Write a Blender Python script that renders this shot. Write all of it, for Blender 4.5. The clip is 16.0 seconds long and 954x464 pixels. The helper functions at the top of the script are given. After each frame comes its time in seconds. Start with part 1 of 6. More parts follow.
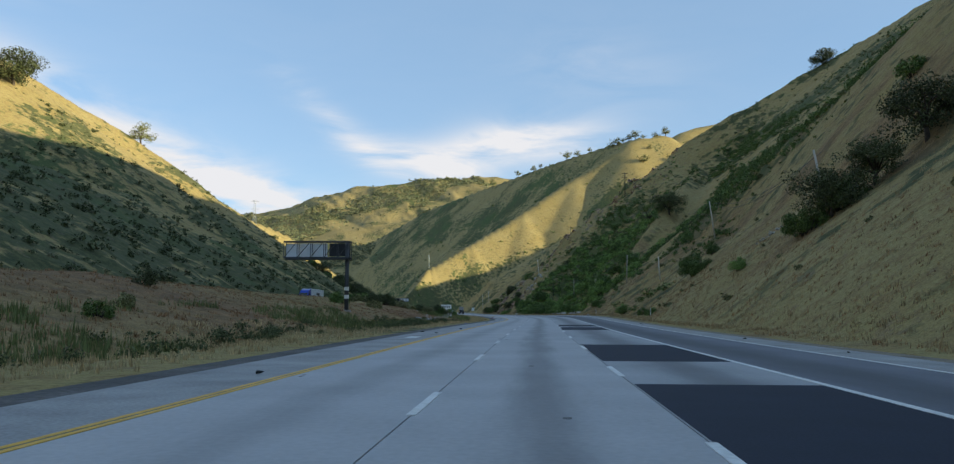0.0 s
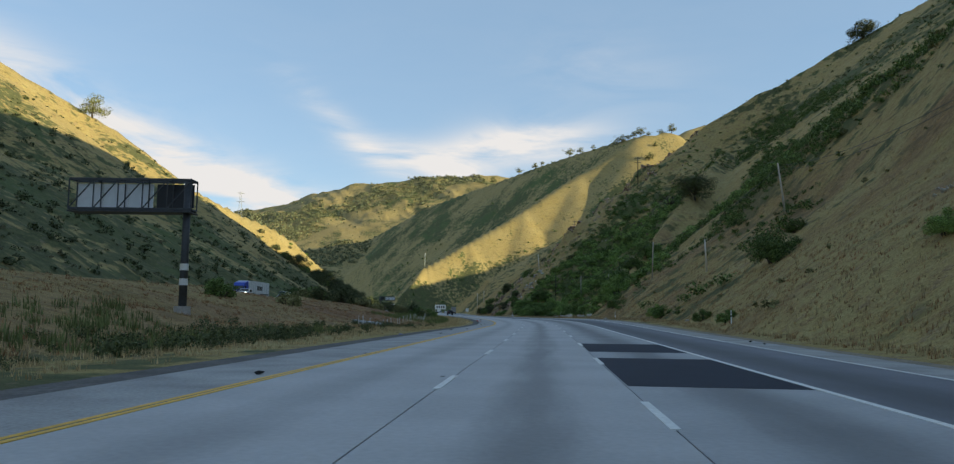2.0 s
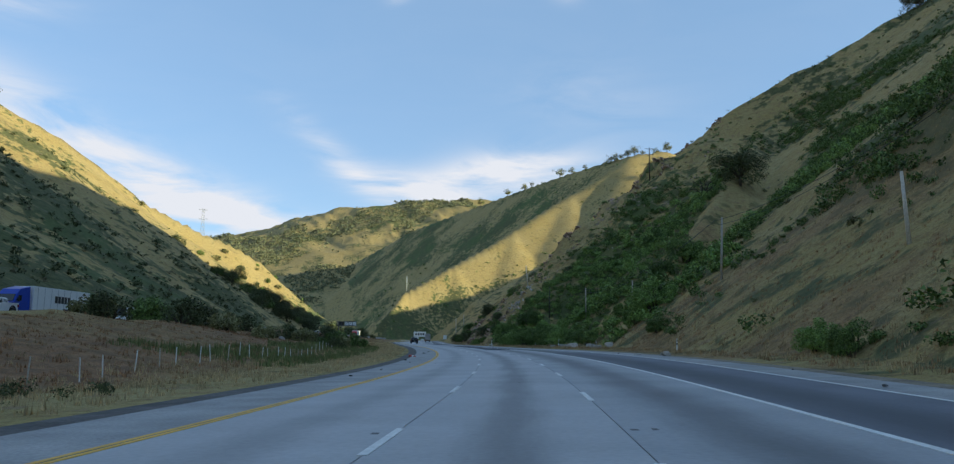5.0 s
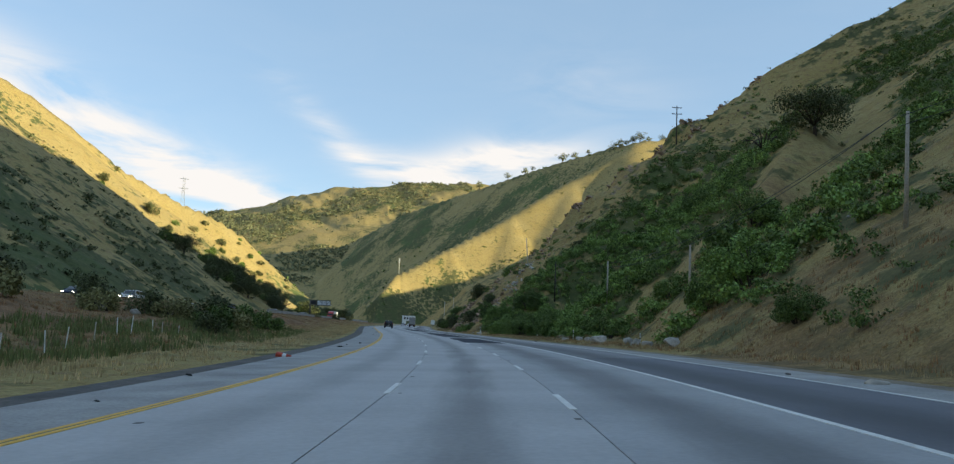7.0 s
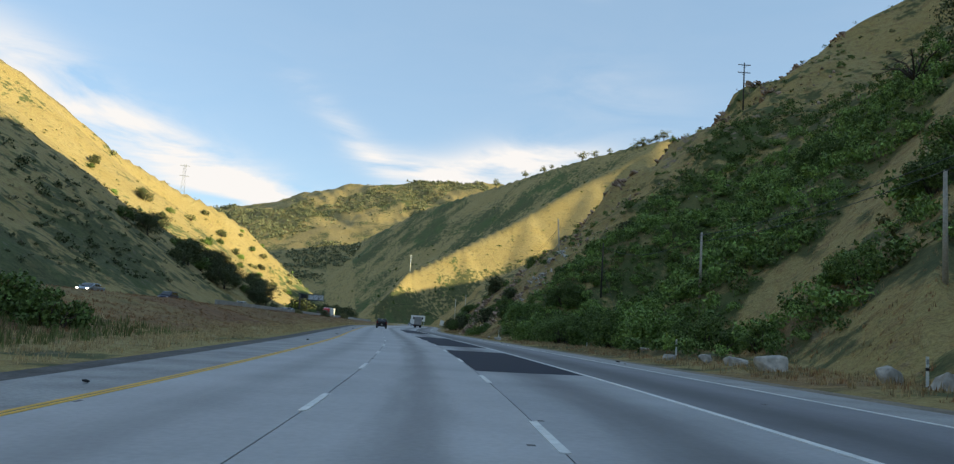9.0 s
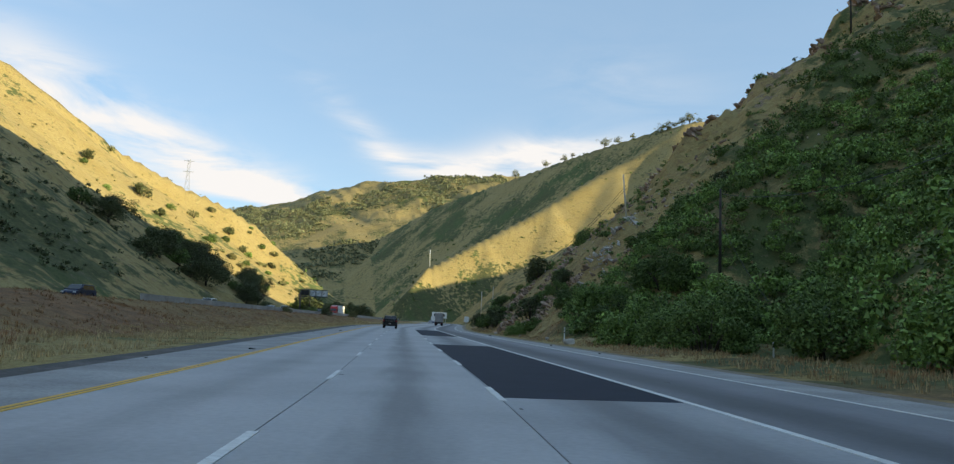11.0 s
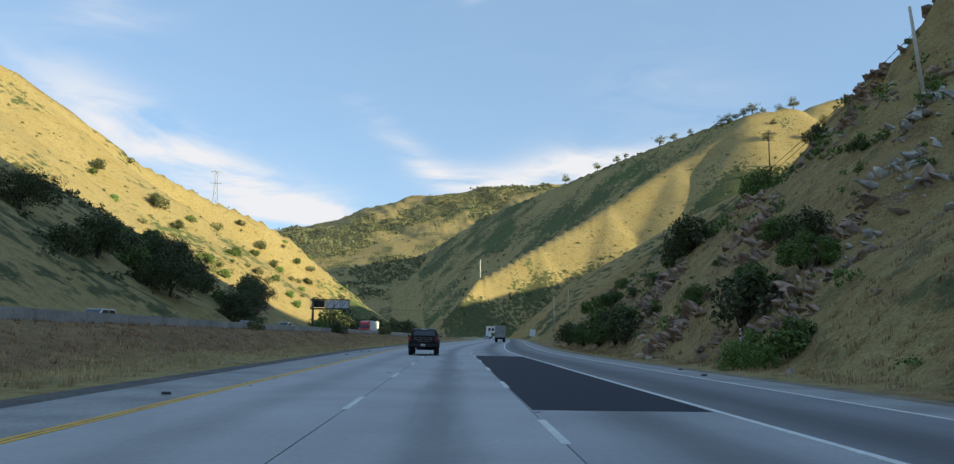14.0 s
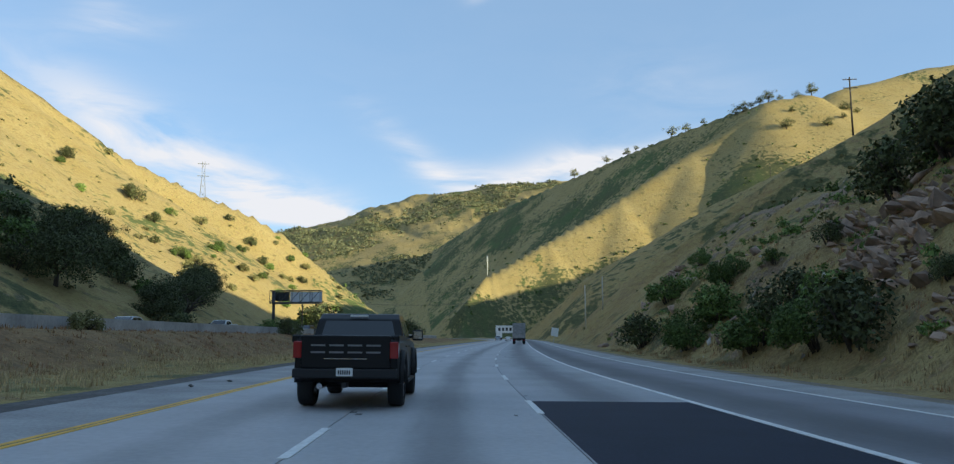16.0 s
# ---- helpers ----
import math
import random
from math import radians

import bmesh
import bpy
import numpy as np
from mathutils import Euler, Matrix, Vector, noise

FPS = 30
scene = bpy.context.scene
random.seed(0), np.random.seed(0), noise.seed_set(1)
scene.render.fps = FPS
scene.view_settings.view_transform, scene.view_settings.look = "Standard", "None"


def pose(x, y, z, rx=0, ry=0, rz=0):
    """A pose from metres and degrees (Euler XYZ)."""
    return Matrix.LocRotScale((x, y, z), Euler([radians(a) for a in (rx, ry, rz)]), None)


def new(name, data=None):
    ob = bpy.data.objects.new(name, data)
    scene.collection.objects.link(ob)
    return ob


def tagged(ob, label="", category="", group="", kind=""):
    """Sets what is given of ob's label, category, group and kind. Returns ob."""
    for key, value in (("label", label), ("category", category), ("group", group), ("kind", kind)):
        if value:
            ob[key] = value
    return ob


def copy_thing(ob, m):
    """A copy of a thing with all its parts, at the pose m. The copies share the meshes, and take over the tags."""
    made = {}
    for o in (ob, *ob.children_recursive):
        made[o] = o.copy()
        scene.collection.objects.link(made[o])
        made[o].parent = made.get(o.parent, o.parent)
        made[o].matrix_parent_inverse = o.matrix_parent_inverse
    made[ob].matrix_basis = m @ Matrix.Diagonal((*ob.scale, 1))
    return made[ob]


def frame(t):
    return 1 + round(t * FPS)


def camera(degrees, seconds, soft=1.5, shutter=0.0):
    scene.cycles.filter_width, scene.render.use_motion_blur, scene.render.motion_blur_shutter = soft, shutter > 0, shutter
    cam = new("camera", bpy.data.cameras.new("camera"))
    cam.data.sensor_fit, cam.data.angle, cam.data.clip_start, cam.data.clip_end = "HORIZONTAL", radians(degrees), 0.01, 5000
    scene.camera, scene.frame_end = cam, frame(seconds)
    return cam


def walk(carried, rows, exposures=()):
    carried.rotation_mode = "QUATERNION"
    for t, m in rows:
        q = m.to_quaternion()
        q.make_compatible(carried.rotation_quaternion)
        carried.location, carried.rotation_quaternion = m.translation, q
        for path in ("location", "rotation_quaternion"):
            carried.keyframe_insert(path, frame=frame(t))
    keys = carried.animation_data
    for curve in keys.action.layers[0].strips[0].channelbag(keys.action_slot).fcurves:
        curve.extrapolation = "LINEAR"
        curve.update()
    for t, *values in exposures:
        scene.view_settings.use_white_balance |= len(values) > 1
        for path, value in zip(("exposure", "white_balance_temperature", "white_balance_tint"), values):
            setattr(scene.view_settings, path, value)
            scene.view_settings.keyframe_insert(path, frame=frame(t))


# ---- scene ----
cam = camera(61.7, 16.0, soft=1.25)
METRES, EYE, TILT, LEAN, TURN = 350.0, 1.45, 5.65, 0.0, 0.0
ROWS = [
    (0.0, 0.0, 0.0, 0.0, 0.0, 0.0, -0.0),
    (0.5, 0.0026, 0.0325, -0.0032, -0.09, -1.63, -1.58),
    (1.0, 0.005, 0.0646, -0.0065, 0.02, -3.01, -0.88),
    (1.5, 0.0076, 0.0971, -0.0097, 0.06, -2.74, -0.11),
    (2.0, 0.0101, 0.1301, -0.0132, 0.06, 0.06, -0.7),
    (2.5, 0.0127, 0.1629, -0.0164, 0.33, 2.46, -0.73),
    (3.0, 0.0153, 0.1952, -0.0196, 0.21, 4.26, -0.39),
    (3.5, 0.0181, 0.2275, -0.0231, -0.46, 4.1, -0.04),
    (4.0, 0.0209, 0.2596, -0.0264, -0.45, 3.97, -0.3),
    (4.5, 0.0238, 0.2917, -0.0297, -0.52, 2.93, -0.43),
    (7.0, 0.0338, 0.4472, -0.045, -0.83, 1.11, -2.73),
    (7.5, 0.0348, 0.4784, -0.0481, -0.56, 1.14, -3.08),
    (8.0, 0.0353, 0.5096, -0.0511, -0.32, 1.2, -3.38),
    (8.5, 0.035, 0.5405, -0.0542, -0.05, 1.15, -3.56),
    (9.0, 0.0344, 0.5711, -0.0571, 0.23, 1.19, -3.93),
    (11.5, 0.0233, 0.721, -0.0718, 2.64, 0.8, -1.12),
    (12.0, 0.02, 0.7515, -0.0745, 4.23, 0.92, -0.36),
    (12.5, 0.0166, 0.7812, -0.0775, 4.62, 1.29, -0.05),
    (13.0, 0.0132, 0.8115, -0.0804, 4.66, 1.73, 0.15),
    (13.5, 0.0097, 0.8417, -0.0834, 4.73, 1.78, 0.04),
    (14.0, 0.0061, 0.8714, -0.0864, 5.07, 1.8, 0.04),
    (14.5, 0.0026, 0.9011, -0.0894, 5.26, 1.79, -0.15),
    (15.0, -0.0007, 0.9313, -0.0923, 5.51, 1.75, 0.09),
    (15.5, -0.0043, 0.9604, -0.0952, 5.61, 1.73, 0.47),
    (16.0, -0.008, 0.9916, -0.0982, 5.48, 1.85, 0.76),
]


def eye_pose(x, y, z, yaw, pitch, roll):
    m = pose(0, 0, EYE, TILT, LEAN, TURN) @ pose(METRES * x, METRES * y, METRES * z, 90 + pitch, roll, yaw)
    m.translation.z = EYE          # the car keeps its height over the level road
    return m


walk(cam, [(t, eye_pose(x, y, z, yaw, pitch, roll)) for t, x, y, z, yaw, pitch, roll in ROWS],
     ((0.0, 0.84, 6600, 10), (2.0, 0.80, 7000, 10), (3.0, 0.80, 6450, 10), (4.7, 0.80, 6250, 10), (7.0, 1.0, 7100, 10), (12.5, 0.97, 6950, 10), (14.5, 0.87, 6500, 10), (16.0, 0.87, 6450, 10)))

# ---- light: low evening sun from behind on the right, thin cloud ----
SUN_TO = Vector((0.955, -0.297, 0.0)).normalized()
SUN_ELEV = radians(14.0)
sun_dir = (SUN_TO * math.cos(SUN_ELEV) + Vector((0, 0, math.sin(SUN_ELEV)))).normalized()
sun = new("sun", bpy.data.lights.new("sun", "SUN"))
sun.data.energy, sun.data.angle, sun.data.color = 4.3, radians(0.6), (1.0, 0.91, 0.55)
sun.matrix_world = sun_dir.to_track_quat("Z", "Y").to_matrix().to_4x4()

world = bpy.data.worlds.new("sky")
scene.world = world
world.use_nodes = True


def node(tree, kind, **props):
    n = tree.nodes.new(kind)
    for key, value in props.items():
        setattr(n, key, value)
    return n


def build_sky():
    t = world.node_tree
    t.nodes.clear()
    L = t.links.new
    out = node(t, "ShaderNodeOutputWorld")
    bg = node(t, "ShaderNodeBackground")
    sky = node(t, "ShaderNodeTexSky", sky_type="NISHITA", sun_disc=False, sun_elevation=SUN_ELEV,
               sun_rotation=math.atan2(SUN_TO.x, SUN_TO.y), altitude=500.0, air_density=0.9, dust_density=0.12, ozone_density=1.8)
    co = node(t, "ShaderNodeTexCoord")
    sep = node(t, "ShaderNodeSeparateXYZ")
    L(co.outputs["Generated"], sep.inputs[0])

    def calc(op, *values, clamp=False):
        n = node(t, "ShaderNodeMath", operation=op)
        n.use_clamp = clamp
        for i, v in enumerate(values):
            if isinstance(v, (int, float)):
                n.inputs[i].default_value = v
            else:
                L(v, n.inputs[i])
        return n.outputs[0]
    X, Y, Z = sep.outputs
    az = calc("ARCTAN2", X, Y)
    el = calc("ARCSINE", Z)
    com = node(t, "ShaderNodeCombineXYZ")
    L(az, com.inputs[0]); L(el, com.inputs[1])
    mp = node(t, "ShaderNodeMapping")
    mp.inputs["Rotation"].default_value = (0, 0, radians(24))
    mp.inputs["Scale"].default_value = (4.0, 13.0, 1.0)
    L(com.outputs[0], mp.inputs[0])
    nz = node(t, "ShaderNodeTexNoise")
    nz.inputs["Scale"].default_value, nz.inputs["Detail"].default_value = 1.3, 8.0
    nz.inputs["Roughness"].default_value, nz.inputs["Distortion"].default_value = 0.58, 0.6
    L(mp.outputs[0], nz.inputs["Vector"])
    wisp = nz.outputs["Fac"]
    # drifting banks: azimuth and height of the middle, half length, half depth, tilt (degrees), strength
    total = None
    for a, e, length, depth, tilt, power in ((-28, 13.0, 7.5, 1.7, -26, 1.15), (-20, 9.4, 8.0, 1.7, -20, 1.4), (-14, 8.0, 5.0, 1.0, -10, 0.8),
                                            (-9.3, 12.4, 4.6, 0.9, -38, 0.9), (-4.5, 10.6, 4.0, 1.1, -12, 1.2), (1.0, 11.6, 5.5, 1.5, 14, 1.3), (5.5, 12.0, 4.5, 1.0, 4, 0.7),
                                            (9, 17.0, 5.5, 2.0, -12, 0.22), (-31, 20, 3.0, 0.8, 10, 0.5), (-31, 22.5, 2.2, 1.2, 40, 0.7), (-5.4, 24.1, 0.9, 0.5, 20, 0.5),
                                            (1, 25.8, 1.4, 0.8, -14, 1.5), (7, 25.3, 1.2, 1.0, -30, 1.4), (13.3, 25.3, 1.7, 0.8, 8, 1.6),
                                            (70, 12, 30, 4, 8, 0.8), (160, 14, 40, 5, -6, 0.8), (-100, 13, 34, 4, 5, 0.8)):
        ca, sa = math.cos(radians(tilt)), math.sin(radians(tilt))
        u = calc("SUBTRACT", az, radians(a))
        v = calc("SUBTRACT", el, radians(e))
        p = calc("MULTIPLY", calc("ADD", calc("MULTIPLY", u, ca), calc("MULTIPLY", v, sa)), 1 / radians(length))
        q = calc("MULTIPLY", calc("ADD", calc("MULTIPLY", u, -sa), calc("MULTIPLY", v, ca)), 1 / radians(depth))
        d = calc("ADD", calc("MULTIPLY", p, p), calc("MULTIPLY", q, q))
        blob = calc("MULTIPLY", calc("EXPONENT", calc("MULTIPLY", d, -0.9)), power)
        total = blob if total is None else calc("ADD", total, blob)
    shred = calc("MULTIPLY", calc("SUBTRACT", wisp, 0.37), 4.2, clamp=True)
    cloud = calc("MULTIPLY", calc("MULTIPLY", total, shred), 0.95, clamp=True)
    # thin haze low over the hills, and a faint veil over the whole sky
    haze = calc("ADD", calc("MULTIPLY", calc("EXPONENT", calc("MULTIPLY", el, -7.0)), 0.06), calc("MULTIPLY", wisp, 0.08), clamp=True)
    cover_all = calc("SUBTRACT", 1.0, calc("MULTIPLY", calc("SUBTRACT", 1.0, cloud), calc("SUBTRACT", 1.0, haze)), clamp=True)
    mix = node(t, "ShaderNodeMix", data_type="RGBA")
    mix.inputs[7].default_value = CLOUD_WHITE
    veil = node(t, "ShaderNodeMix", data_type="RGBA")       # an even blue veil of thin high cloud
    veil.inputs[0].default_value = 0.62
    veil.inputs[7].default_value = (1.02, 1.76, 2.68, 1.0)
    L(sky.outputs[0], veil.inputs[6])
    L(cover_all, mix.inputs[0]); L(veil.outputs[2], mix.inputs[6])
    L(mix.outputs[2], bg.inputs[0])
    bg.inputs[1].default_value = 0.145
    L(bg.outputs[0], out.inputs[0])


CLOUD_WHITE = (3.2, 3.25, 3.4, 1.0)
build_sky()

# ---- materials ----


def material(name, color, rough=0.85, metal=0.0, grain=0.0, grain_scale=20.0, stain=0.0, stain_scale=1.5, bump=0.0,
             random_value=0.0, island=0.0, spec=0.5, coat=0.0, emit=0.0, translucent=0.0):
    """Two scales of colour variation in world metres, a bump, and a shift per object or island."""
    m = bpy.data.materials.new(name)
    m.use_nodes = True
    t = m.node_tree
    L = t.links.new
    b = t.nodes["Principled BSDF"]
    b.inputs["Roughness"].default_value, b.inputs["Metallic"].default_value = rough, metal
    b.inputs["Specular IOR Level"].default_value = spec
    b.inputs["Coat Weight"].default_value = coat
    if emit:
        b.inputs["Emission Color"].default_value = (*color, 1)
        b.inputs["Emission Strength"].default_value = emit
    geo = node(t, "ShaderNodeNewGeometry")
    value = None

    def times(a, c):
        n = node(t, "ShaderNodeMath", operation="MULTIPLY")
        L(a, n.inputs[0])
        if isinstance(c, float):
            n.inputs[1].default_value = c
        else:
            L(c, n.inputs[1])
        return n.outputs[0]

    def spread(source, amount, scale=None):
        if scale:
            n = node(t, "ShaderNodeTexNoise")
            n.inputs["Scale"].default_value, n.inputs["Detail"].default_value = scale, 5.0
            L(geo.outputs["Position"], n.inputs["Vector"])
            source = n.outputs["Fac"]
        r = node(t, "ShaderNodeMapRange")
        r.inputs["From Min"].default_value, r.inputs["From Max"].default_value = (0.28, 0.72) if scale else (0.0, 1.0)
        r.inputs["To Min"].default_value, r.inputs["To Max"].default_value = 1 - amount, 1 + amount
        L(source, r.inputs["Value"])
        return r.outputs[0], source
    grain_out = None
    if grain:
        value, grain_out = spread(None, grain, grain_scale)
    if stain:
        v, _ = spread(None, stain, stain_scale)
        value = times(value, v) if value else v
    if random_value:
        info = node(t, "ShaderNodeObjectInfo")
        v, _ = spread(info.outputs["Random"], random_value)
        value = times(value, v) if value else v
    if island:
        v, _ = spread(geo.outputs["Random Per Island"], island)
        value = times(value, v) if value else v
    if value:
        sc = node(t, "ShaderNodeVectorMath", operation="SCALE")
        sc.inputs[0].default_value = color
        L(value, sc.inputs["Scale"])
        L(sc.outputs[0], b.inputs["Base Color"])
    else:
        b.inputs["Base Color"].default_value = (*color, 1)
    if bump:
        if grain_out is None:
            _, grain_out = spread(None, 0.1, grain_scale)
        bn = node(t, "ShaderNodeBump")
        bn.inputs["Strength"].default_value, bn.inputs["Distance"].default_value = min(1.0, bump), bump * 0.1
        L(grain_out, bn.inputs["Height"])
        L(bn.outputs[0], b.inputs["Normal"])
    return m

# ---- the valley: numpy noise, road line, ridges ----


def lattice(ix, iy, seed):
    h = (ix.astype(np.int64) * 374761393 + iy.astype(np.int64) * 668265263 + seed * 974634777) & 0x7FFFFFFF
    h = ((h ^ (h >> 13)) * 1274126177) & 0x7FFFFFFF
    return ((h ^ (h >> 16)) & 0xFFFF) / 32767.5 - 1.0


def value_noise(x, y, seed=0):
    ix, iy = np.floor(x), np.floor(y)
    fx, fy = x - ix, y - iy
    fx, fy = fx * fx * (3 - 2 * fx), fy * fy * (3 - 2 * fy)
    a, b = lattice(ix, iy, seed), lattice(ix + 1, iy, seed)
    c, d = lattice(ix, iy + 1, seed), lattice(ix + 1, iy + 1, seed)
    return (a * (1 - fx) + b * fx) * (1 - fy) + (c * (1 - fx) + d * fx) * fy


def rough_noise(x, y, size, octaves=4, seed=0):
    total, amp, k = 0.0, 1.0, 1.0 / size
    for o in range(octaves):
        total = total + amp * value_noise(x * k * 0.8 + y * k * 0.6 + 17.3 * o, -x * k * 0.6 + y * k * 0.8 + 5.1 * o, seed + o)
        amp, k = amp * 0.5, k * 2.03
    return total


def smooth_curve(ys, xs):
    """A curve x(y) through a few points, with even slopes."""
    ys, xs = np.array(ys, float), np.array(xs, float)
    slope = np.gradient(xs, ys)

    def f(y):
        y = np.asarray(y, float)
        i = np.clip(np.searchsorted(ys, y) - 1, 0, len(ys) - 2)
        h = ys[i + 1] - ys[i]
        u = np.clip((y - ys[i]) / h, -9, 9)
        inside = (2 * u**3 - 3 * u**2 + 1) * xs[i] + (u**3 - 2 * u**2 + u) * h * slope[i] \
            + (-2 * u**3 + 3 * u**2) * xs[i + 1] + (u**3 - u**2) * h * slope[i + 1]
        before, after = xs[0] + slope[0] * (y - ys[0]), xs[-1] + slope[-1] * (y - ys[-1])
        return np.where(y < ys[0], before, np.where(y > ys[-1], after, inside))
    return f


# x of the lane line between the first and the second lane, which everything along the road follows
lane_x = smooth_curve((-260, 0, 50.6, 102, 151.8, 180.5, 202.4, 253, 295, 348.3, 387, 440, 520, 640, 760, 900, 1055, 1140),
                      (-23, -1.75, 1.96, 6.2, 9.64, 10.3, 9.9, 6.26, 1.37, -4.87, -9.2, -12.5, -16, -21.5, -31, -60, -108, -125))
# the other carriageway: its centre left of that line, and its height
other_off = smooth_curve((-260, 0, 100, 205, 280, 370, 440, 520, 760), (-46, -46, -47, -52, -42, -32, -30, -29, -30))
other_z = smooth_curve((-260, 0, 100, 205, 370, 470, 590, 760), (4.9, 4.6, 4.1, 3.3, 2.0, 1.6, 1.0, 0.5))
# the ridge lines below are drawn on a map whose unit is this many metres
MAP = 0.8434
# the cross fall of the road (degrees, up to the right), over the length of the bend
cross_fall = smooth_curve((-170, 0, 102, 139, 157, 201, 245, 264, 315, 348, 506, 760), (-0.1, -0.1, 0.42, 1.5, 2.05, 1.8, 0.6, 0.25, -0.23, -0.6, -0.4, 0.0))


def road_z(s, y):
    """The height of the paved surface at the offset s, turning about the camera's lane."""
    return (np.clip(s, -9, 16) - 2.0) * np.tan(np.radians(cross_fall(y)))


def smoothstep(a, b, v):
    u = np.clip((v - a) / (b - a), 0, 1)
    return u * u * (3 - 2 * u)


def ridge(x, y, crest, k_left, k_right, lip=0.0):
    """A roof under a crest line (x, y, z): it falls by k_left on the left of the line's way and by k_right on its right."""
    best = np.full(np.shape(x), -1e4)
    for (ax, ay, az), (bx, by, bz) in zip(crest, crest[1:]):
        ex, ey = bx - ax, by - ay
        u = np.clip(((x - ax) * ex + (y - ay) * ey) / (ex * ex + ey * ey), 0, 1)
        qx, qy = x - ax - u * ex, y - ay - u * ey
        d = np.hypot(qx, qy)
        side = smoothstep(-0.5, 0.5, (ex * qy - ey * qx) / (np.hypot(ex, ey) * (d + 1e-3)))
        best = np.maximum(best, az + u * (bz - az) - (k_right + (k_left - k_right) * side) * d - lip * (1 - np.exp(-d / 30)))
    return best


LEFT_SPUR = ((-900, -900, 330), (-560, 0, 290), (-420, 250, 215), (-300, 400, 167), (-204, 470, 102), (-158, 505, 67), (-128, 545, 42), (-105, 605, 16))
LEFT_HILL = ((-900, 500, 400), (-560, 760, 300), (-390, 900, 193), (-338, 975, 145), (-230, 1060, 88), (-185, 1150, 39), (-165, 1230, 5))
# the points at negative y are unseen, added to keep the road in shade
RIGHT_HILL = ((300, -900, 215), (275, -200, 212), (268, 120, 206), (255, 330, 172), (212, 466, 150), (122, 474, 98), (88, 466, 71), (62, 494, 44), (28, 515, 12))
RIGHT_SPUR = ((190, 90, 120), (150, 128, 96), (97, 158, 53), (83, 170, 42), (66, 190, 25), (46, 228, 8))
RIGHT_RIB = ((212, 466, 150), (118, 420, 77), (80, 342, 44), (52, 302, 15), (38, 280, 3))
RIGHT_NEXT = ((420, 640, 170), (220, 640, 132), (103, 622, 70), (58, 620, 44), (27, 624, 24), (0, 640, 4))
# its first two points are hidden, kept for the shadow they cast
RIGHT_FAR = ((560, 880, 185), (300, 900, 148), (146, 905, 106), (97, 905, 83), (31, 910, 45), (-12, 930, 8))
MID_CREST = ((340, 1652, 368), (148, 1864, 340), (-138, 2150, 272), (-330, 2330, 190), (-520, 2500, 120))
MID_EAST = ((450, 1700, 392), (640, 1790, 452), (900, 1850, 500), (1500, 1700, 480))
# ridge added mostly out of sight to cast shade on the far spur's flank
SHADE_RIDGE = ((900, 1850, 500), (800, 1500, 370), (600, 1200, 226), (400, 1110, 166), (230, 1060, 128), (130, 1060, 80))
MID_SPUR = ((400, 1650, 375), (320, 1625, 355), (200, 1580, 272), (87, 1500, 188), (-10, 1420, 122), (-81, 1345, 74), (-112, 1235, 14))
FAR_HILL = ((-2400, 3300, 250), (-1400, 3100, 300), (-851, 3050, 373), (-664, 3050, 420), (-453, 3060, 484), (-220, 3060, 509), (10, 3070, 537), (177, 3060, 519), (900, 3000, 560), (2400, 2600, 500))
FAR_SPUR = ((-453, 3060, 480), (-420, 2700, 330), (-380, 2400, 160), (-340, 2200, 60))
FAR_SPUR_TWO = ((10, 3070, 530), (-60, 2750, 380), (-120, 2500, 250))
BACK_HILL = ((-1500, -1500, 300), (1500, -1600, 300))


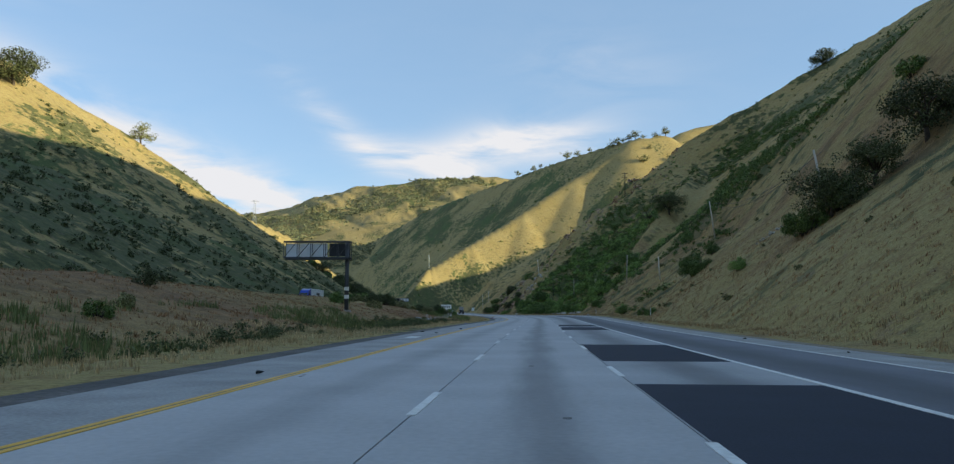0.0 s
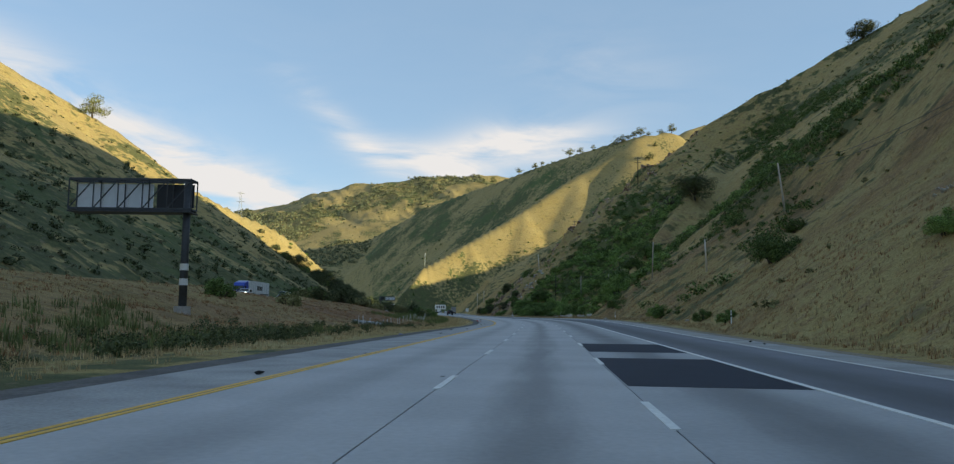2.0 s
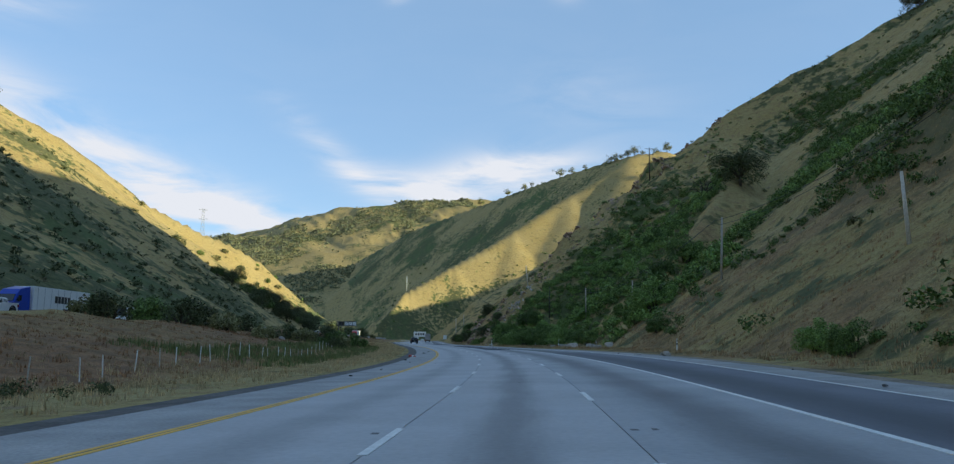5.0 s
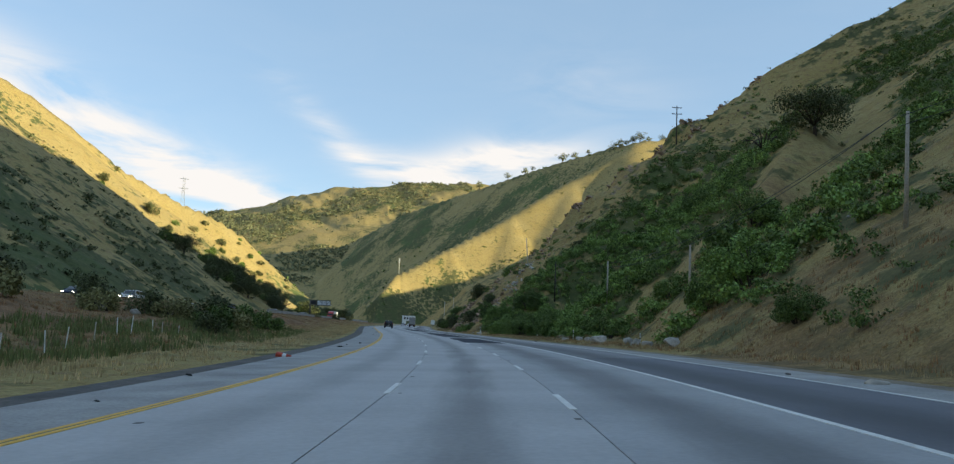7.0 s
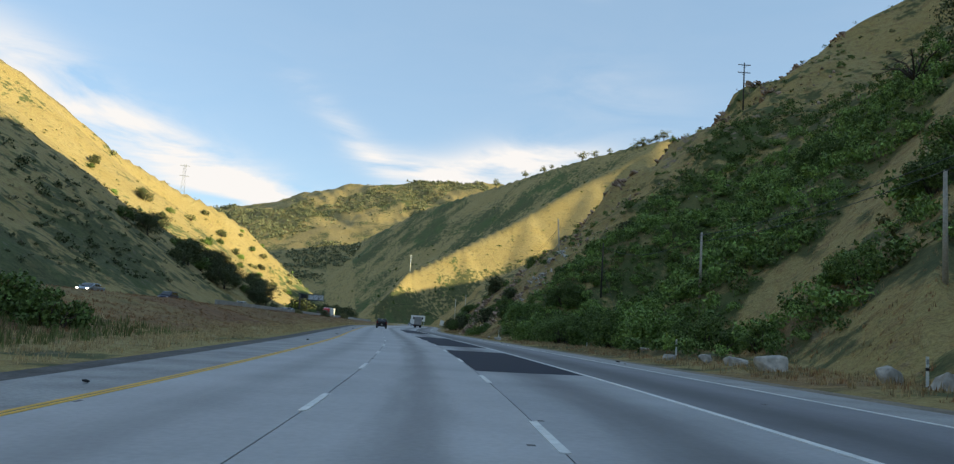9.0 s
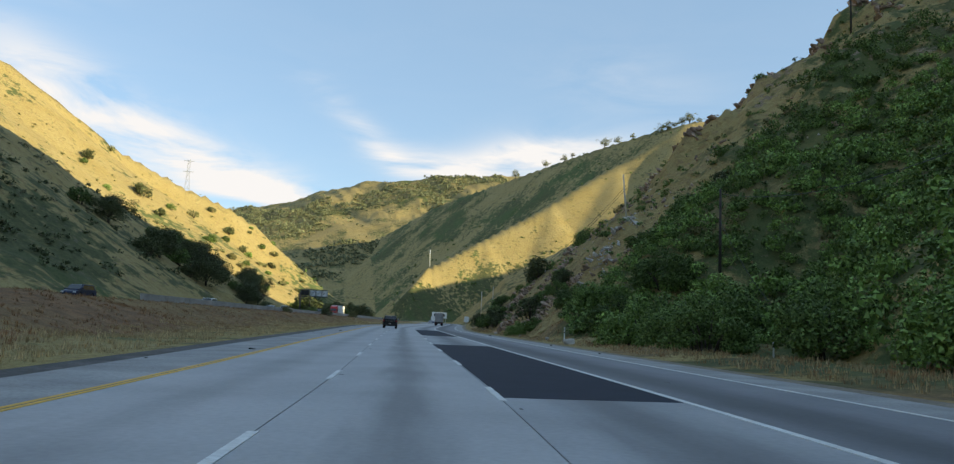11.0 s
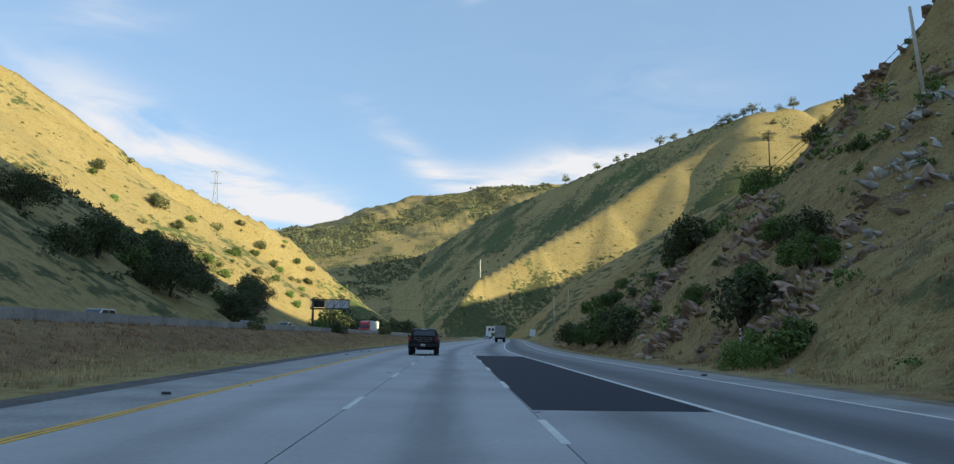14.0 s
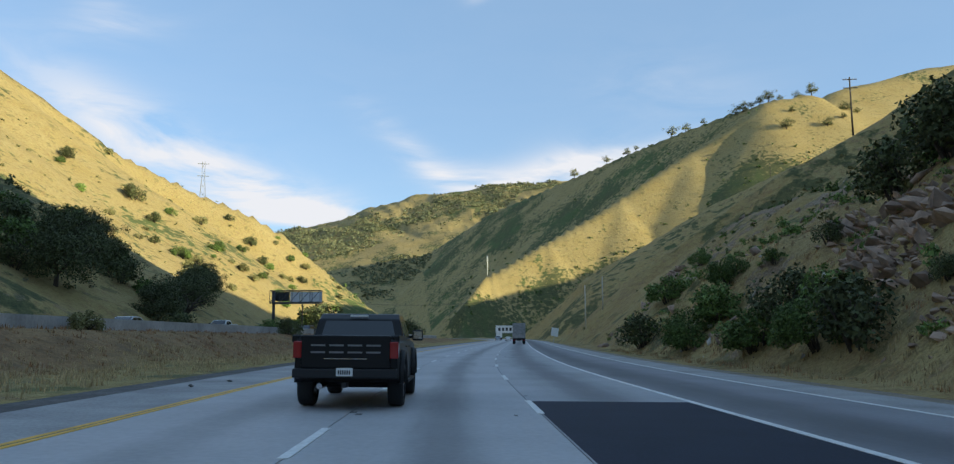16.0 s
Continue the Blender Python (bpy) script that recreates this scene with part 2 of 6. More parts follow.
def ground_z(x, y):
    """The height of the land at x, y (arrays)."""
    xm, ym = np.asarray(x, float), np.asarray(y, float)
    s = xm - lane_x(ym)
    off, zo = other_off(ym), other_z(ym)
    x, y = xm / MAP, ym / MAP
    wob = rough_noise(x, y, 60, 4, 3)
    fine = rough_noise(x, y, 9, 3, 9)
    big = rough_noise(x, y, 240, 3, 21)
    right = np.maximum.reduce([ridge(x, y, RIGHT_HILL, 0.8, 0.98), ridge(x, y, RIGHT_SPUR, 0.95, 0.68), ridge(x, y, RIGHT_RIB, 0.8, 0.9),
                               ridge(x, y, RIGHT_NEXT, 0.85, 0.7), ridge(x, y, RIGHT_FAR, 0.6, 0.6)])
    left = np.maximum(ridge(x, y, LEFT_SPUR, 0.6, 0.70), ridge(x, y, LEFT_HILL, 0.6, 0.66, 14))
    far = np.maximum.reduce([ridge(x, y, MID_CREST, 0.88, 0.5), ridge(x, y, MID_EAST, 0.6, 0.82), ridge(x, y, SHADE_RIDGE, 0.7, 0.7), ridge(x, y, MID_SPUR, 0.92, 1.0), ridge(x, y, FAR_HILL, 0.4, 0.42),
                             ridge(x, y, FAR_SPUR, 0.45, 0.45), ridge(x, y, FAR_SPUR_TWO, 0.45, 0.45), ridge(x, y, BACK_HILL, 0.5, 0.5)])
    rocky = smoothstep(420, 470, y) * (1 - smoothstep(530, 600, y)) * smoothstep(14, 30, s) * (1 - smoothstep(80, 125, s))
    hills = np.where(s > -20, right, left)
    reach = smoothstep(3, 45, hills)
    rill = np.abs(rough_noise(y * 1.0 + 0.25 * x, x * 0.22, 21, 3, 33)) - 0.35
    hills = hills + reach * (wob * (0.9 + 1.7 * smoothstep(415, 470, y)) + fine * 0.5 + rill * (0.2 + 0.4 * smoothstep(240, 330, y)) + rocky * (np.abs(rough_noise(x, y, 16, 4, 40)) * 6 - 2.6))
    # smooth grassy shoulders in the middle distance, deeper gullies on the mountain behind
    behind = smoothstep(2150, 2500, y + 0.5 * x)
    far = far + smoothstep(10, 90, far) * (big * (2.0 + 8 * behind) + wob * (1.0 + 3 * behind)
                                           - (1.5 + 12 * behind) * np.abs(rough_noise(x + 0.6 * y, y * 0.3, 110, 3, 77)))
    hills = np.maximum(hills, far)
    hills = 1.45 + MAP * (hills - 1.45)
    # the valley floor and the cuts beside the two carriageways
    edge = s - 17.0 - 1.2 * rough_noise(x, y, 25, 2, 5)
    cut_right = (0.74 + 0.30 * smoothstep(260, 420, y)) * edge + 0.5 * np.maximum(0, s - 40)
    fill = np.minimum(0.78 * edge, 19 + 0.2 * (s - 42)) * smoothstep(362, 392, y) * (1 - smoothstep(640, 720, y)) + 0.7 * fine + 0.5 * rill
    right_fill = np.where(s > 0, fill, -9.0)
    left_fill = zo + np.minimum(0.55 * (off - 10 - s), 38) * (1 - smoothstep(580, 660, y)) + 0.6 * fine + 0.5 * rill
    hills = np.maximum(hills, np.where(s > -20, right_fill, np.where(s < off - 9.5, left_fill, -9.0)))
    crags = smoothstep(342, 362, ym) * (1 - smoothstep(430, 470, ym)) * smoothstep(17.5, 22, s) * (1 - smoothstep(75, 110, s))
    hills = hills + crags * (np.abs(rough_noise(xm, ym, 8, 4, 45)) * 2.2 - 0.65 + 0.8 * smoothstep(38, 52, s))
    cut_left = 0.95 * (off - 9.8 - s) + zo
    beyond = 2000 * smoothstep(1250, 1450, y) + 2000 * smoothstep(-250, -500, y)
    hills = np.where(s > 0, np.minimum(hills, cut_right + beyond), np.minimum(hills, cut_left + beyond))
    right_floor = 0.25 * smoothstep(14.5, 18, s) + 0.05 * fine * smoothstep(14.5, 16, s)
    bank = smoothstep(-13.0, off + 10.0, s)
    left_floor = -0.02 + zo * bank ** 0.9 + 0.22 * fine * smoothstep(-9, -14, s) * (1 - smoothstep(off + 14, off + 10, s)) \
        + 0.5 * rough_noise(x, y, 18, 2, 14) * smoothstep(-11, -16, s) * (1 - smoothstep(off + 16, off + 11, s))
    floor = np.where(s > -5, right_floor, left_floor) + road_z(s, ym) * np.where(s > 0, 1.0, smoothstep(-34, -12, s))
    return np.maximum(floor, hills) - 0.10 * (smoothstep(-7.2, -6.4, s) * (1 - smoothstep(13.6, 14.4, s)))


def steps(*stretches):
    """Grid lines: (start, end, first step, last step) each."""
    out = []
    for a, b, h0, h1 in stretches:
        v = a
        while v < b - 1e-6:
            out.append(v)
            v += h0 + (h1 - h0) * (v - a) / (b - a)
    return np.array(out + [stretches[-1][1]])


def sheet(name, us, ys, along):
    """One grid mesh: columns at u across, rows at y; along(u, y) gives x, y, z."""
    U, Y = np.meshgrid(us, ys)
    X, Y2, Z = along(U, Y)
    n, m = len(ys), len(us)
    verts = np.stack([X.ravel(), Y2.ravel(), Z.ravel()], 1)
    i = np.arange(n * m).reshape(n, m)
    faces = np.stack([i[:-1, :-1].ravel(), i[:-1, 1:].ravel(), i[1:, 1:].ravel(), i[1:, :-1].ravel()], 1)
    me = bpy.data.meshes.new(name)
    me.vertices.add(len(verts)); me.vertices.foreach_set("co", verts.ravel())
    me.loops.add(faces.size); me.loops.foreach_set("vertex_index", faces.ravel().astype(np.int32))
    me.polygons.add(len(faces)); me.polygons.foreach_set("loop_start", (np.arange(len(faces)) * 4).astype(np.int32))
    me.update(calc_edges=True)
    me.polygons.foreach_set("use_smooth", np.ones(len(faces), bool))
    return me, verts


US = steps((-4200, -900, 300, 60), (-900, -320, 30, 8), (-320, -75, 5, 2.2), (-75, -6, 1.6, 0.7), (-6, 14, 2.2, 1.4), (14, 70, 0.7, 1.4),
           (70, 320, 2, 5), (320, 900, 8, 30), (900, 4200, 60, 300))
YS = steps((-1300, -60, 60, 8), (-60, 0, 5, 2.0), (0, 480, 1.5, 1.5), (480, 660, 2.0, 4), (660, 1600, 5, 11), (1600, 2900, 13, 24), (2900, 4400, 60, 200))


def line_distance(x, y, line):
    """How far x, y lie from a line of (x, y, z) points on the map."""
    best = np.full(np.shape(x), 1e4)
    for (ax, ay, _), (bx, by, _) in zip(line, line[1:]):
        ex, ey = bx - ax, by - ay
        u = np.clip(((x - ax) * ex + (y - ay) * ey) / (ex * ex + ey * ey), 0, 1)
        best = np.minimum(best, np.hypot(x - ax - u * ex, y - ay - u * ey))
    return best


def cover(x, y, z):
    """How much green brush (r), bare earth and rock (g) and lush green (b) covers the land. r also carries painted
    shade on the left hill and the far spur.
    """
    x, y, z = x / MAP, y / MAP, z / MAP
    s = x - lane_x(y * MAP) / MAP
    n1, n2, n3 = rough_noise(x, y, 34, 4, 51), rough_noise(x, y, 90, 3, 61), rough_noise(x, y, 12, 3, 71)
    # dry grass on the near shoulder and on the rib behind it, green in the gullies on both sides of the rib
    shoulder = smoothstep(-3, 5, ridge(x, y, RIGHT_SPUR, 0.95, 0.68) - np.maximum(ridge(x, y, RIGHT_RIB, 0.8, 0.9), ridge(x, y, RIGHT_HILL, 0.8, 0.98)))
    back = (x - 97) * 0.69 + (y - 158) * 0.72 + 5 * n3 - 28 * smoothstep(85, 48, x)
    shoulder = np.maximum(shoulder * (1 - smoothstep(3, 14, back)), (s > 0) * (1 - smoothstep(-5, 7, back)))
    rib = 1 - smoothstep(9, 15, line_distance(x, y, ((212, 466, 0), (118, 402, 0), (84, 332, 0), (60, 312, 0), (40, 300, 0))) + 4 * n3 - 5 * smoothstep(75, 45, x))
    second = 1 - smoothstep(3, 8, line_distance(x, y, ((120, 300, 0), (70, 262, 0), (44, 236, 0))) + 4 * n3)
    gully = (1 - smoothstep(372, 402, y - 0.9 * (s - 20) + 10 * n1)) * smoothstep(17, 23, s) * (1 - smoothstep(60, 125, s + 30 * n1))
    gully = gully * (0.28 + 0.72 * smoothstep(284, 300, y - 0.25 * (s - 20)))
    gully = gully * (1 - shoulder) * (1 - 0.95 * rib) * (1 - 0.8 * second)
    upper_right = smoothstep(60, 120, s) * (1 - smoothstep(500, 620, y))
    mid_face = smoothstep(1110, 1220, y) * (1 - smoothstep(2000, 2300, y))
    lit = (x + 10) * 0.67 - (y - 1420) * 0.73        # across the far spur: golden on its sunlit crest, brush and painted shade on both flanks
    # brush cover starts at the shadow's edge and deepens the shade under it
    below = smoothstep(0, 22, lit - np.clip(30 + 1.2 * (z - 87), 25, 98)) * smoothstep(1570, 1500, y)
    # lower left hillside: extra brush cover that also paints the slope's shade darker
    shaded_left = smoothstep(40, 70, -s) * (1 - smoothstep(560, 680, y)) * (1 - smoothstep(60, 120, z))
    far_brush = smoothstep(2000, 2300, y)
    green = np.clip(0.1 + (0.6 * n1 + 0.35 * n2) * (1 - 0.25 * shoulder) + 0.75 * gully - 0.10 * shoulder + 0.58 * shaded_left + 0.12 * far_brush + 0.20 * upper_right + 0.22 * smoothstep(560, 640, y) * (1 - smoothstep(1000, 1100, y)) * (s > 0) + mid_face * (0.10 + 0.22 * smoothstep(15, -30, lit) + 0.62 * below - 0.35 * smoothstep(-10, 8, lit) * (1 - below)) - 0.25 * smoothstep(700, 800, y) * (s < 0) * (1 - far_brush), 0, 1)
    rock = np.clip(1.5 * (smoothstep(405, 440, y) * (1 - smoothstep(520, 580, y)) * smoothstep(16, 24, s) * (1 - smoothstep(70, 100, s)) * (0.42 + 0.75 * n1 + 0.4 * n3)), 0, 1)
    green = np.maximum(green, gully * (0.8 + 0.25 * n3))
    green = np.maximum(green, 0.62 * smoothstep(0.0, 0.5, n1 + 0.6 * n3) * smoothstep(17, 24, s) * (1 - smoothstep(90, 130, s)) * smoothstep(385, 400, y) * (1 - smoothstep(520, 560, y)))
    lush = np.clip(0.5 * n2 + 0.4 * n3 + 0.6 * gully, 0, 1)
    weedy = smoothstep(-46, -40, s) * smoothstep(-14, -19, s) * np.clip(0.95 + 0.5 * n1, 0, 1)
    weedy = np.maximum(weedy, smoothstep(14, 18, s) * (1 - smoothstep(60, 110, s)) * np.clip(0.9 * n3 + 0.5 * n2 + 0.25 * smoothstep(30, 18, s), 0, 0.7))
    weedy = weedy * (1 - smoothstep(800, 900, y)) * (1 - 0.6 * smoothstep(380, 410, y) * (s > 0))
    green = green * (1 - 0.8 * smoothstep(-44, -38, s) * smoothstep(18, 15, s) * smoothstep(250, 290, y))
    return green, rock, lush, weedy


def land_material():
    m = bpy.data.materials.new("hillside")
    m.use_nodes = True
    t = m.node_tree
    L = t.links.new
    b = t.nodes["Principled BSDF"]
    b.inputs["Roughness"].default_value, b.inputs["Specular IOR Level"].default_value = 0.95, 0.15
    geo = node(t, "ShaderNodeNewGeometry")
    att = node(t, "ShaderNodeVertexColor", layer_name="cover")
    sep = node(t, "ShaderNodeSeparateColor")
    L(att.outputs[0], sep.inputs[0])

    def noise_at(scale, detail=6.0, rough=0.6, stretch=None):
        n = node(t, "ShaderNodeTexNoise")
        n.inputs["Scale"].default_value, n.inputs["Detail"].default_value, n.inputs["Roughness"].default_value = scale, detail, rough
        src = geo.outputs["Position"]
        if stretch:
            mp = node(t, "ShaderNodeMapping")
            mp.inputs["Scale"].default_value = stretch
            L(src, mp.inputs[0])
            src = mp.outputs[0]
        L(src, n.inputs["Vector"])
        return n.outputs["Fac"]

    def blend(fac, a, c):
        n = node(t, "ShaderNodeMix", data_type="RGBA")
        for sock, v in ((0, fac), (6, a), (7, c)):
            if isinstance(v, tuple):
                n.inputs[sock].default_value = (*v, 1)
            else:
                L(v, n.inputs[sock])
        return n.outputs[2]

    def ranged(src, a, c, lo=0.0, hi=1.0):
        n = node(t, "ShaderNodeMapRange")
        for k, v in (("From Min", a), ("From Max", c), ("To Min", lo), ("To Max", hi)):
            n.inputs[k].default_value = v
        L(src, n.inputs["Value"])
        return n.outputs[0]

    def plus(a, c, op="ADD"):
        n = node(t, "ShaderNodeMath", operation=op)
        n.use_clamp = True
        for i, v in enumerate((a, c)):
            if isinstance(v, float):
                n.inputs[i].default_value = v
            else:
                L(v, n.inputs[i])
        return n.outputs[0]
    patchy = noise_at(0.045, 8.0, 0.65)
    tuft = noise_at(0.7, 6.0, 0.7)
    fine = noise_at(6.0, 4.0, 0.7)
    dry = blend(ranged(patchy, 0.35, 0.65), GRASS_GOLD, GRASS_PALE)
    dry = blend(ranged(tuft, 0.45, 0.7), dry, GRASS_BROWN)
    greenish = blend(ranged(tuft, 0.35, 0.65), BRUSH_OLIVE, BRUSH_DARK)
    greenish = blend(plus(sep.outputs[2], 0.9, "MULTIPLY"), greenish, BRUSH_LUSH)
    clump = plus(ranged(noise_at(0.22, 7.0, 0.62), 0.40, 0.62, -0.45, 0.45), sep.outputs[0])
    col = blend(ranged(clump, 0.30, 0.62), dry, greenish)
    stone = blend(ranged(fine, 0.35, 0.65), ROCK_BROWN, ROCK_PALE)
    stone_f = plus(ranged(noise_at(0.35, 8.0, 0.7), 0.38, 0.62, -0.5, 0.5), sep.outputs[1])
    col = blend(ranged(stone_f, 0.45, 0.6), col, stone)
    weeds = blend(ranged(tuft, 0.38, 0.62), WEED_BROWN, WEED_DARK)
    col = blend(plus(att.outputs["Alpha"], ranged(patchy, 0.3, 0.6, 0.55, 1.0), "MULTIPLY"), col, weeds)
    shade = node(t, "ShaderNodeVectorMath", operation="SCALE")
    L(col, shade.inputs[0])
    L(ranged(fine, 0.28, 0.72, 0.62, 1.38), shade.inputs["Scale"])
    L(shade.outputs[0], b.inputs["Base Color"])
    bn = node(t, "ShaderNodeBump")
    bn.inputs["Strength"].default_value, bn.inputs["Distance"].default_value = 0.8, 0.35
    L(plus(tuft, clump), bn.inputs["Height"])
    L(bn.outputs[0], b.inputs["Normal"])
    return m


GRASS_GOLD, GRASS_PALE, GRASS_BROWN = (0.325, 0.252, 0.10), (0.37, 0.297, 0.135), (0.25, 0.162, 0.072)
BRUSH_OLIVE, BRUSH_DARK, BRUSH_LUSH = (0.135, 0.132, 0.058), (0.055, 0.068, 0.03), (0.085, 0.13, 0.042)
WEED_BROWN, WEED_DARK = (0.29, 0.163, 0.085), (0.17, 0.103, 0.058)
ROCK_BROWN, ROCK_PALE = (0.20, 0.145, 0.095), (0.33, 0.265, 0.19)


def build_ground():
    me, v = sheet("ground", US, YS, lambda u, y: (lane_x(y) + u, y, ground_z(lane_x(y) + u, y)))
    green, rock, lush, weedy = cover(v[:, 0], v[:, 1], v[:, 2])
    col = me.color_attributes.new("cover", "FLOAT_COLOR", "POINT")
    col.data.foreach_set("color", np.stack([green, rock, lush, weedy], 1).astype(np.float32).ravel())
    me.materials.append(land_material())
    return tagged(new("ground", me), "dry golden grass hillsides with dark green brush", "ground", kind="structure")


build_ground()

# ---- road ----
CONCRETE = material("worn_concrete", (0.33, 0.325, 0.33), 0.75, grain=0.12, grain_scale=9, stain=0.16, stain_scale=0.35, bump=0.05)
SHOULDER = material("shoulder_asphalt", (0.32, 0.315, 0.31), 0.85, grain=0.2, grain_scale=14, stain=0.25, stain_scale=0.5, bump=0.08)
ASPHALT = material("new_asphalt", (0.021, 0.027, 0.044), 0.85, spec=0.3, grain=0.25, grain_scale=25, stain=0.12, stain_scale=0.8, bump=0.06)
GRAVEL = material("roadside_gravel", (0.22, 0.18, 0.135), 0.95, grain=0.35, grain_scale=12, stain=0.3, stain_scale=0.9, bump=0.3)
WHITE_PAINT = material("road_paint_white", (0.72, 0.72, 0.70), 0.6, grain=0.15, grain_scale=8, stain=0.1, stain_scale=1)
YELLOW_PAINT = material("road_paint_yellow", (0.74, 0.41, 0.03), 0.6, grain=0.15, grain_scale=8, stain=0.15, stain_scale=1)

SPALL = material("broken_concrete_spot", (0.16, 0.155, 0.15), 0.95, grain=0.4, grain_scale=20, bump=0.3)


def worn_lane(name, color, center, dark, width=0.26, rough=0.7):
    """Road surface with the oil-dark band that traffic leaves along the middle of a lane."""
    m = material(name, color, rough, grain=0.08, grain_scale=9, stain=0.13, stain_scale=0.3, bump=0.02)
    t = m.node_tree
    L = t.links.new
    b = t.nodes["Principled BSDF"]
    src = b.inputs["Base Color"].links[0].from_socket
    uv = node(t, "ShaderNodeUVMap", uv_map="across")
    sep = node(t, "ShaderNodeSeparateXYZ")
    L(uv.outputs[0], sep.inputs[0])
    com = node(t, "ShaderNodeCombineXYZ")
    L(sep.outputs[0], com.inputs[0])
    sc = node(t, "ShaderNodeMath", operation="MULTIPLY")
    sc.inputs[1].default_value = 0.35
    L(sep.outputs[1], sc.inputs[0]); L(sc.outputs[0], com.inputs[1])
    nz = node(t, "ShaderNodeTexNoise")
    nz.inputs["Scale"].default_value, nz.inputs["Detail"].default_value = 5.0, 4.0
    L(com.outputs[0], nz.inputs["Vector"])
    off = node(t, "ShaderNodeMath", operation="SUBTRACT")
    off.inputs[1].default_value = center
    L(sep.outputs[0], off.inputs[0])
    ab = node(t, "ShaderNodeMath", operation="ABSOLUTE")
    L(off.outputs[0], ab.inputs[0])
    wob = node(t, "ShaderNodeMath", operation="MULTIPLY_ADD")
    wob.inputs[1].default_value, wob.inputs[2].default_value = 0.30, -0.15
    L(nz.outputs["Fac"], wob.inputs[0])
    add = node(t, "ShaderNodeMath", operation="ADD")
    L(ab.outputs[0], add.inputs[0]); L(wob.outputs[0], add.inputs[1])
    mr = node(t, "ShaderNodeMapRange", interpolation_type="SMOOTHSTEP")
    mr.inputs["From Min"].default_value, mr.inputs["From Max"].default_value = 0.0, width
    mr.inputs["To Min"].default_value, mr.inputs["To Max"].default_value = dark, 1.0
    L(add.outputs[0], mr.inputs["Value"])
    mul = node(t, "ShaderNodeVectorMath", operation="SCALE")
    L(src, mul.inputs[0]); L(mr.outputs[0], mul.inputs["Scale"])
    L(mul.outputs[0], b.inputs["Base Color"])
    return m


LANE_ONE = worn_lane("lane_concrete", (0.42, 0.415, 0.42), 0.5, 0.78)
LANE_TWO = worn_lane("middle_lane_concrete", (0.42, 0.415, 0.42), 0.5, 0.58)
LANE_THREE = worn_lane("truck_lane_concrete", (0.36, 0.36, 0.37), 0.5, 0.50, 0.4)
LANE_FOUR_NEW = worn_lane("outer_lane_dark_asphalt", (0.15, 0.155, 0.18), 0.35, 0.50, 0.45)
LANE_FOUR = worn_lane("outer_lane_asphalt", (0.22, 0.22, 0.235), 0.32, 0.48, 0.45)


def strip(name, s0, s1, y0, y1, z, mat, step=3.0, parent=None, thick=0.06, base=None):
    """A band that follows the road between two offsets, with real thickness."""
    ys = np.linspace(y0, y1, max(2, int((y1 - y0) / step) + 1))
    line = base or lane_x
    zz = z if callable(z) else (lambda y: np.full(np.shape(y), z))
    verts, faces = [], []
    x = line(ys)
    dx = np.gradient(x, ys) if len(ys) > 1 else np.zeros(len(ys))
    nx, ny = 1 / np.sqrt(1 + dx * dx), -dx / np.sqrt(1 + dx * dx)
    h = zz(ys)
    tip = (lambda s, y: float(road_z(s, y))) if base is None else (lambda s, y: 0.0)
    for k in range(len(ys)):
        for s, d in ((s0, 0), (s1, 0), (s0, thick), (s1, thick)):
            verts.append((x[k] + s * nx[k], ys[k] + s * ny[k], h[k] - d + tip(s, ys[k])))
    for k in range(len(ys) - 1):
        a, b = 4 * k, 4 * k + 4
        faces += [(a, a + 1, b + 1, b), (a + 2, b + 2, b + 3, a + 3), (a, b, b + 2, a + 2), (a + 1, a + 3, b + 3, b + 1)]
    e = 4 * (len(ys) - 1)
    faces += [(0, 2, 3, 1), (e, e + 1, e + 3, e + 2)]
    me = bpy.data.meshes.new(name)
    me.from_pydata(verts, [], faces)
    me.materials.append(mat)
    uv = me.uv_layers.new(name="across")
    for loop in me.loops:
        k, j = divmod(loop.vertex_index, 4)
        uv.data[loop.index].uv = (j % 2, ys[k] * 0.1)
    ob = new(name, me)
    if parent:
        ob.parent = parent
    return ob


road = tagged(new("road"), "pale worn concrete freeway with four lanes", "road", kind="structure")
R0, R1 = -140, 1050
strip("roadbed", -6.3, 13.5, R0, R1, -0.035, SHOULDER, parent=road)
strip("lane", -3.70, -0.012, R0, R1, 0.0, LANE_ONE, parent=road)
strip("lane", 0.012, 3.648, R0, R1, 0.0, LANE_TWO, parent=road)
strip("lane", 3.672, 7.40, R0, R1, 0.0, LANE_THREE, parent=road)
strip("lane", 7.424, 11.6, R0, 196.0, 0.0, LANE_FOUR_NEW, parent=road)
strip("lane", 7.424, 11.6, 196.02, R1, 0.0, LANE_FOUR, parent=road)
strip("shoulder", -6.3, -3.725, R0, R1, -0.004, SHOULDER, parent=road)
strip("shoulder", 11.625, 13.5, R0, R1, -0.004, SHOULDER, parent=road)
for a, b in ((1, 16.4), (23.8, 35.3), (62.4, 72.5), (76.7, 84.5), (227.6, 249), (258.5, 292.9), (322.4, 367)):
    strip("asphalt_patch", 3.70, 7.36, a, b, 0.006, ASPHALT, parent=road, thick=0.03)
strip("lane_joint", -3.93, -3.69, R0, 640, 0.0045, SPALL, parent=road, thick=0.02)
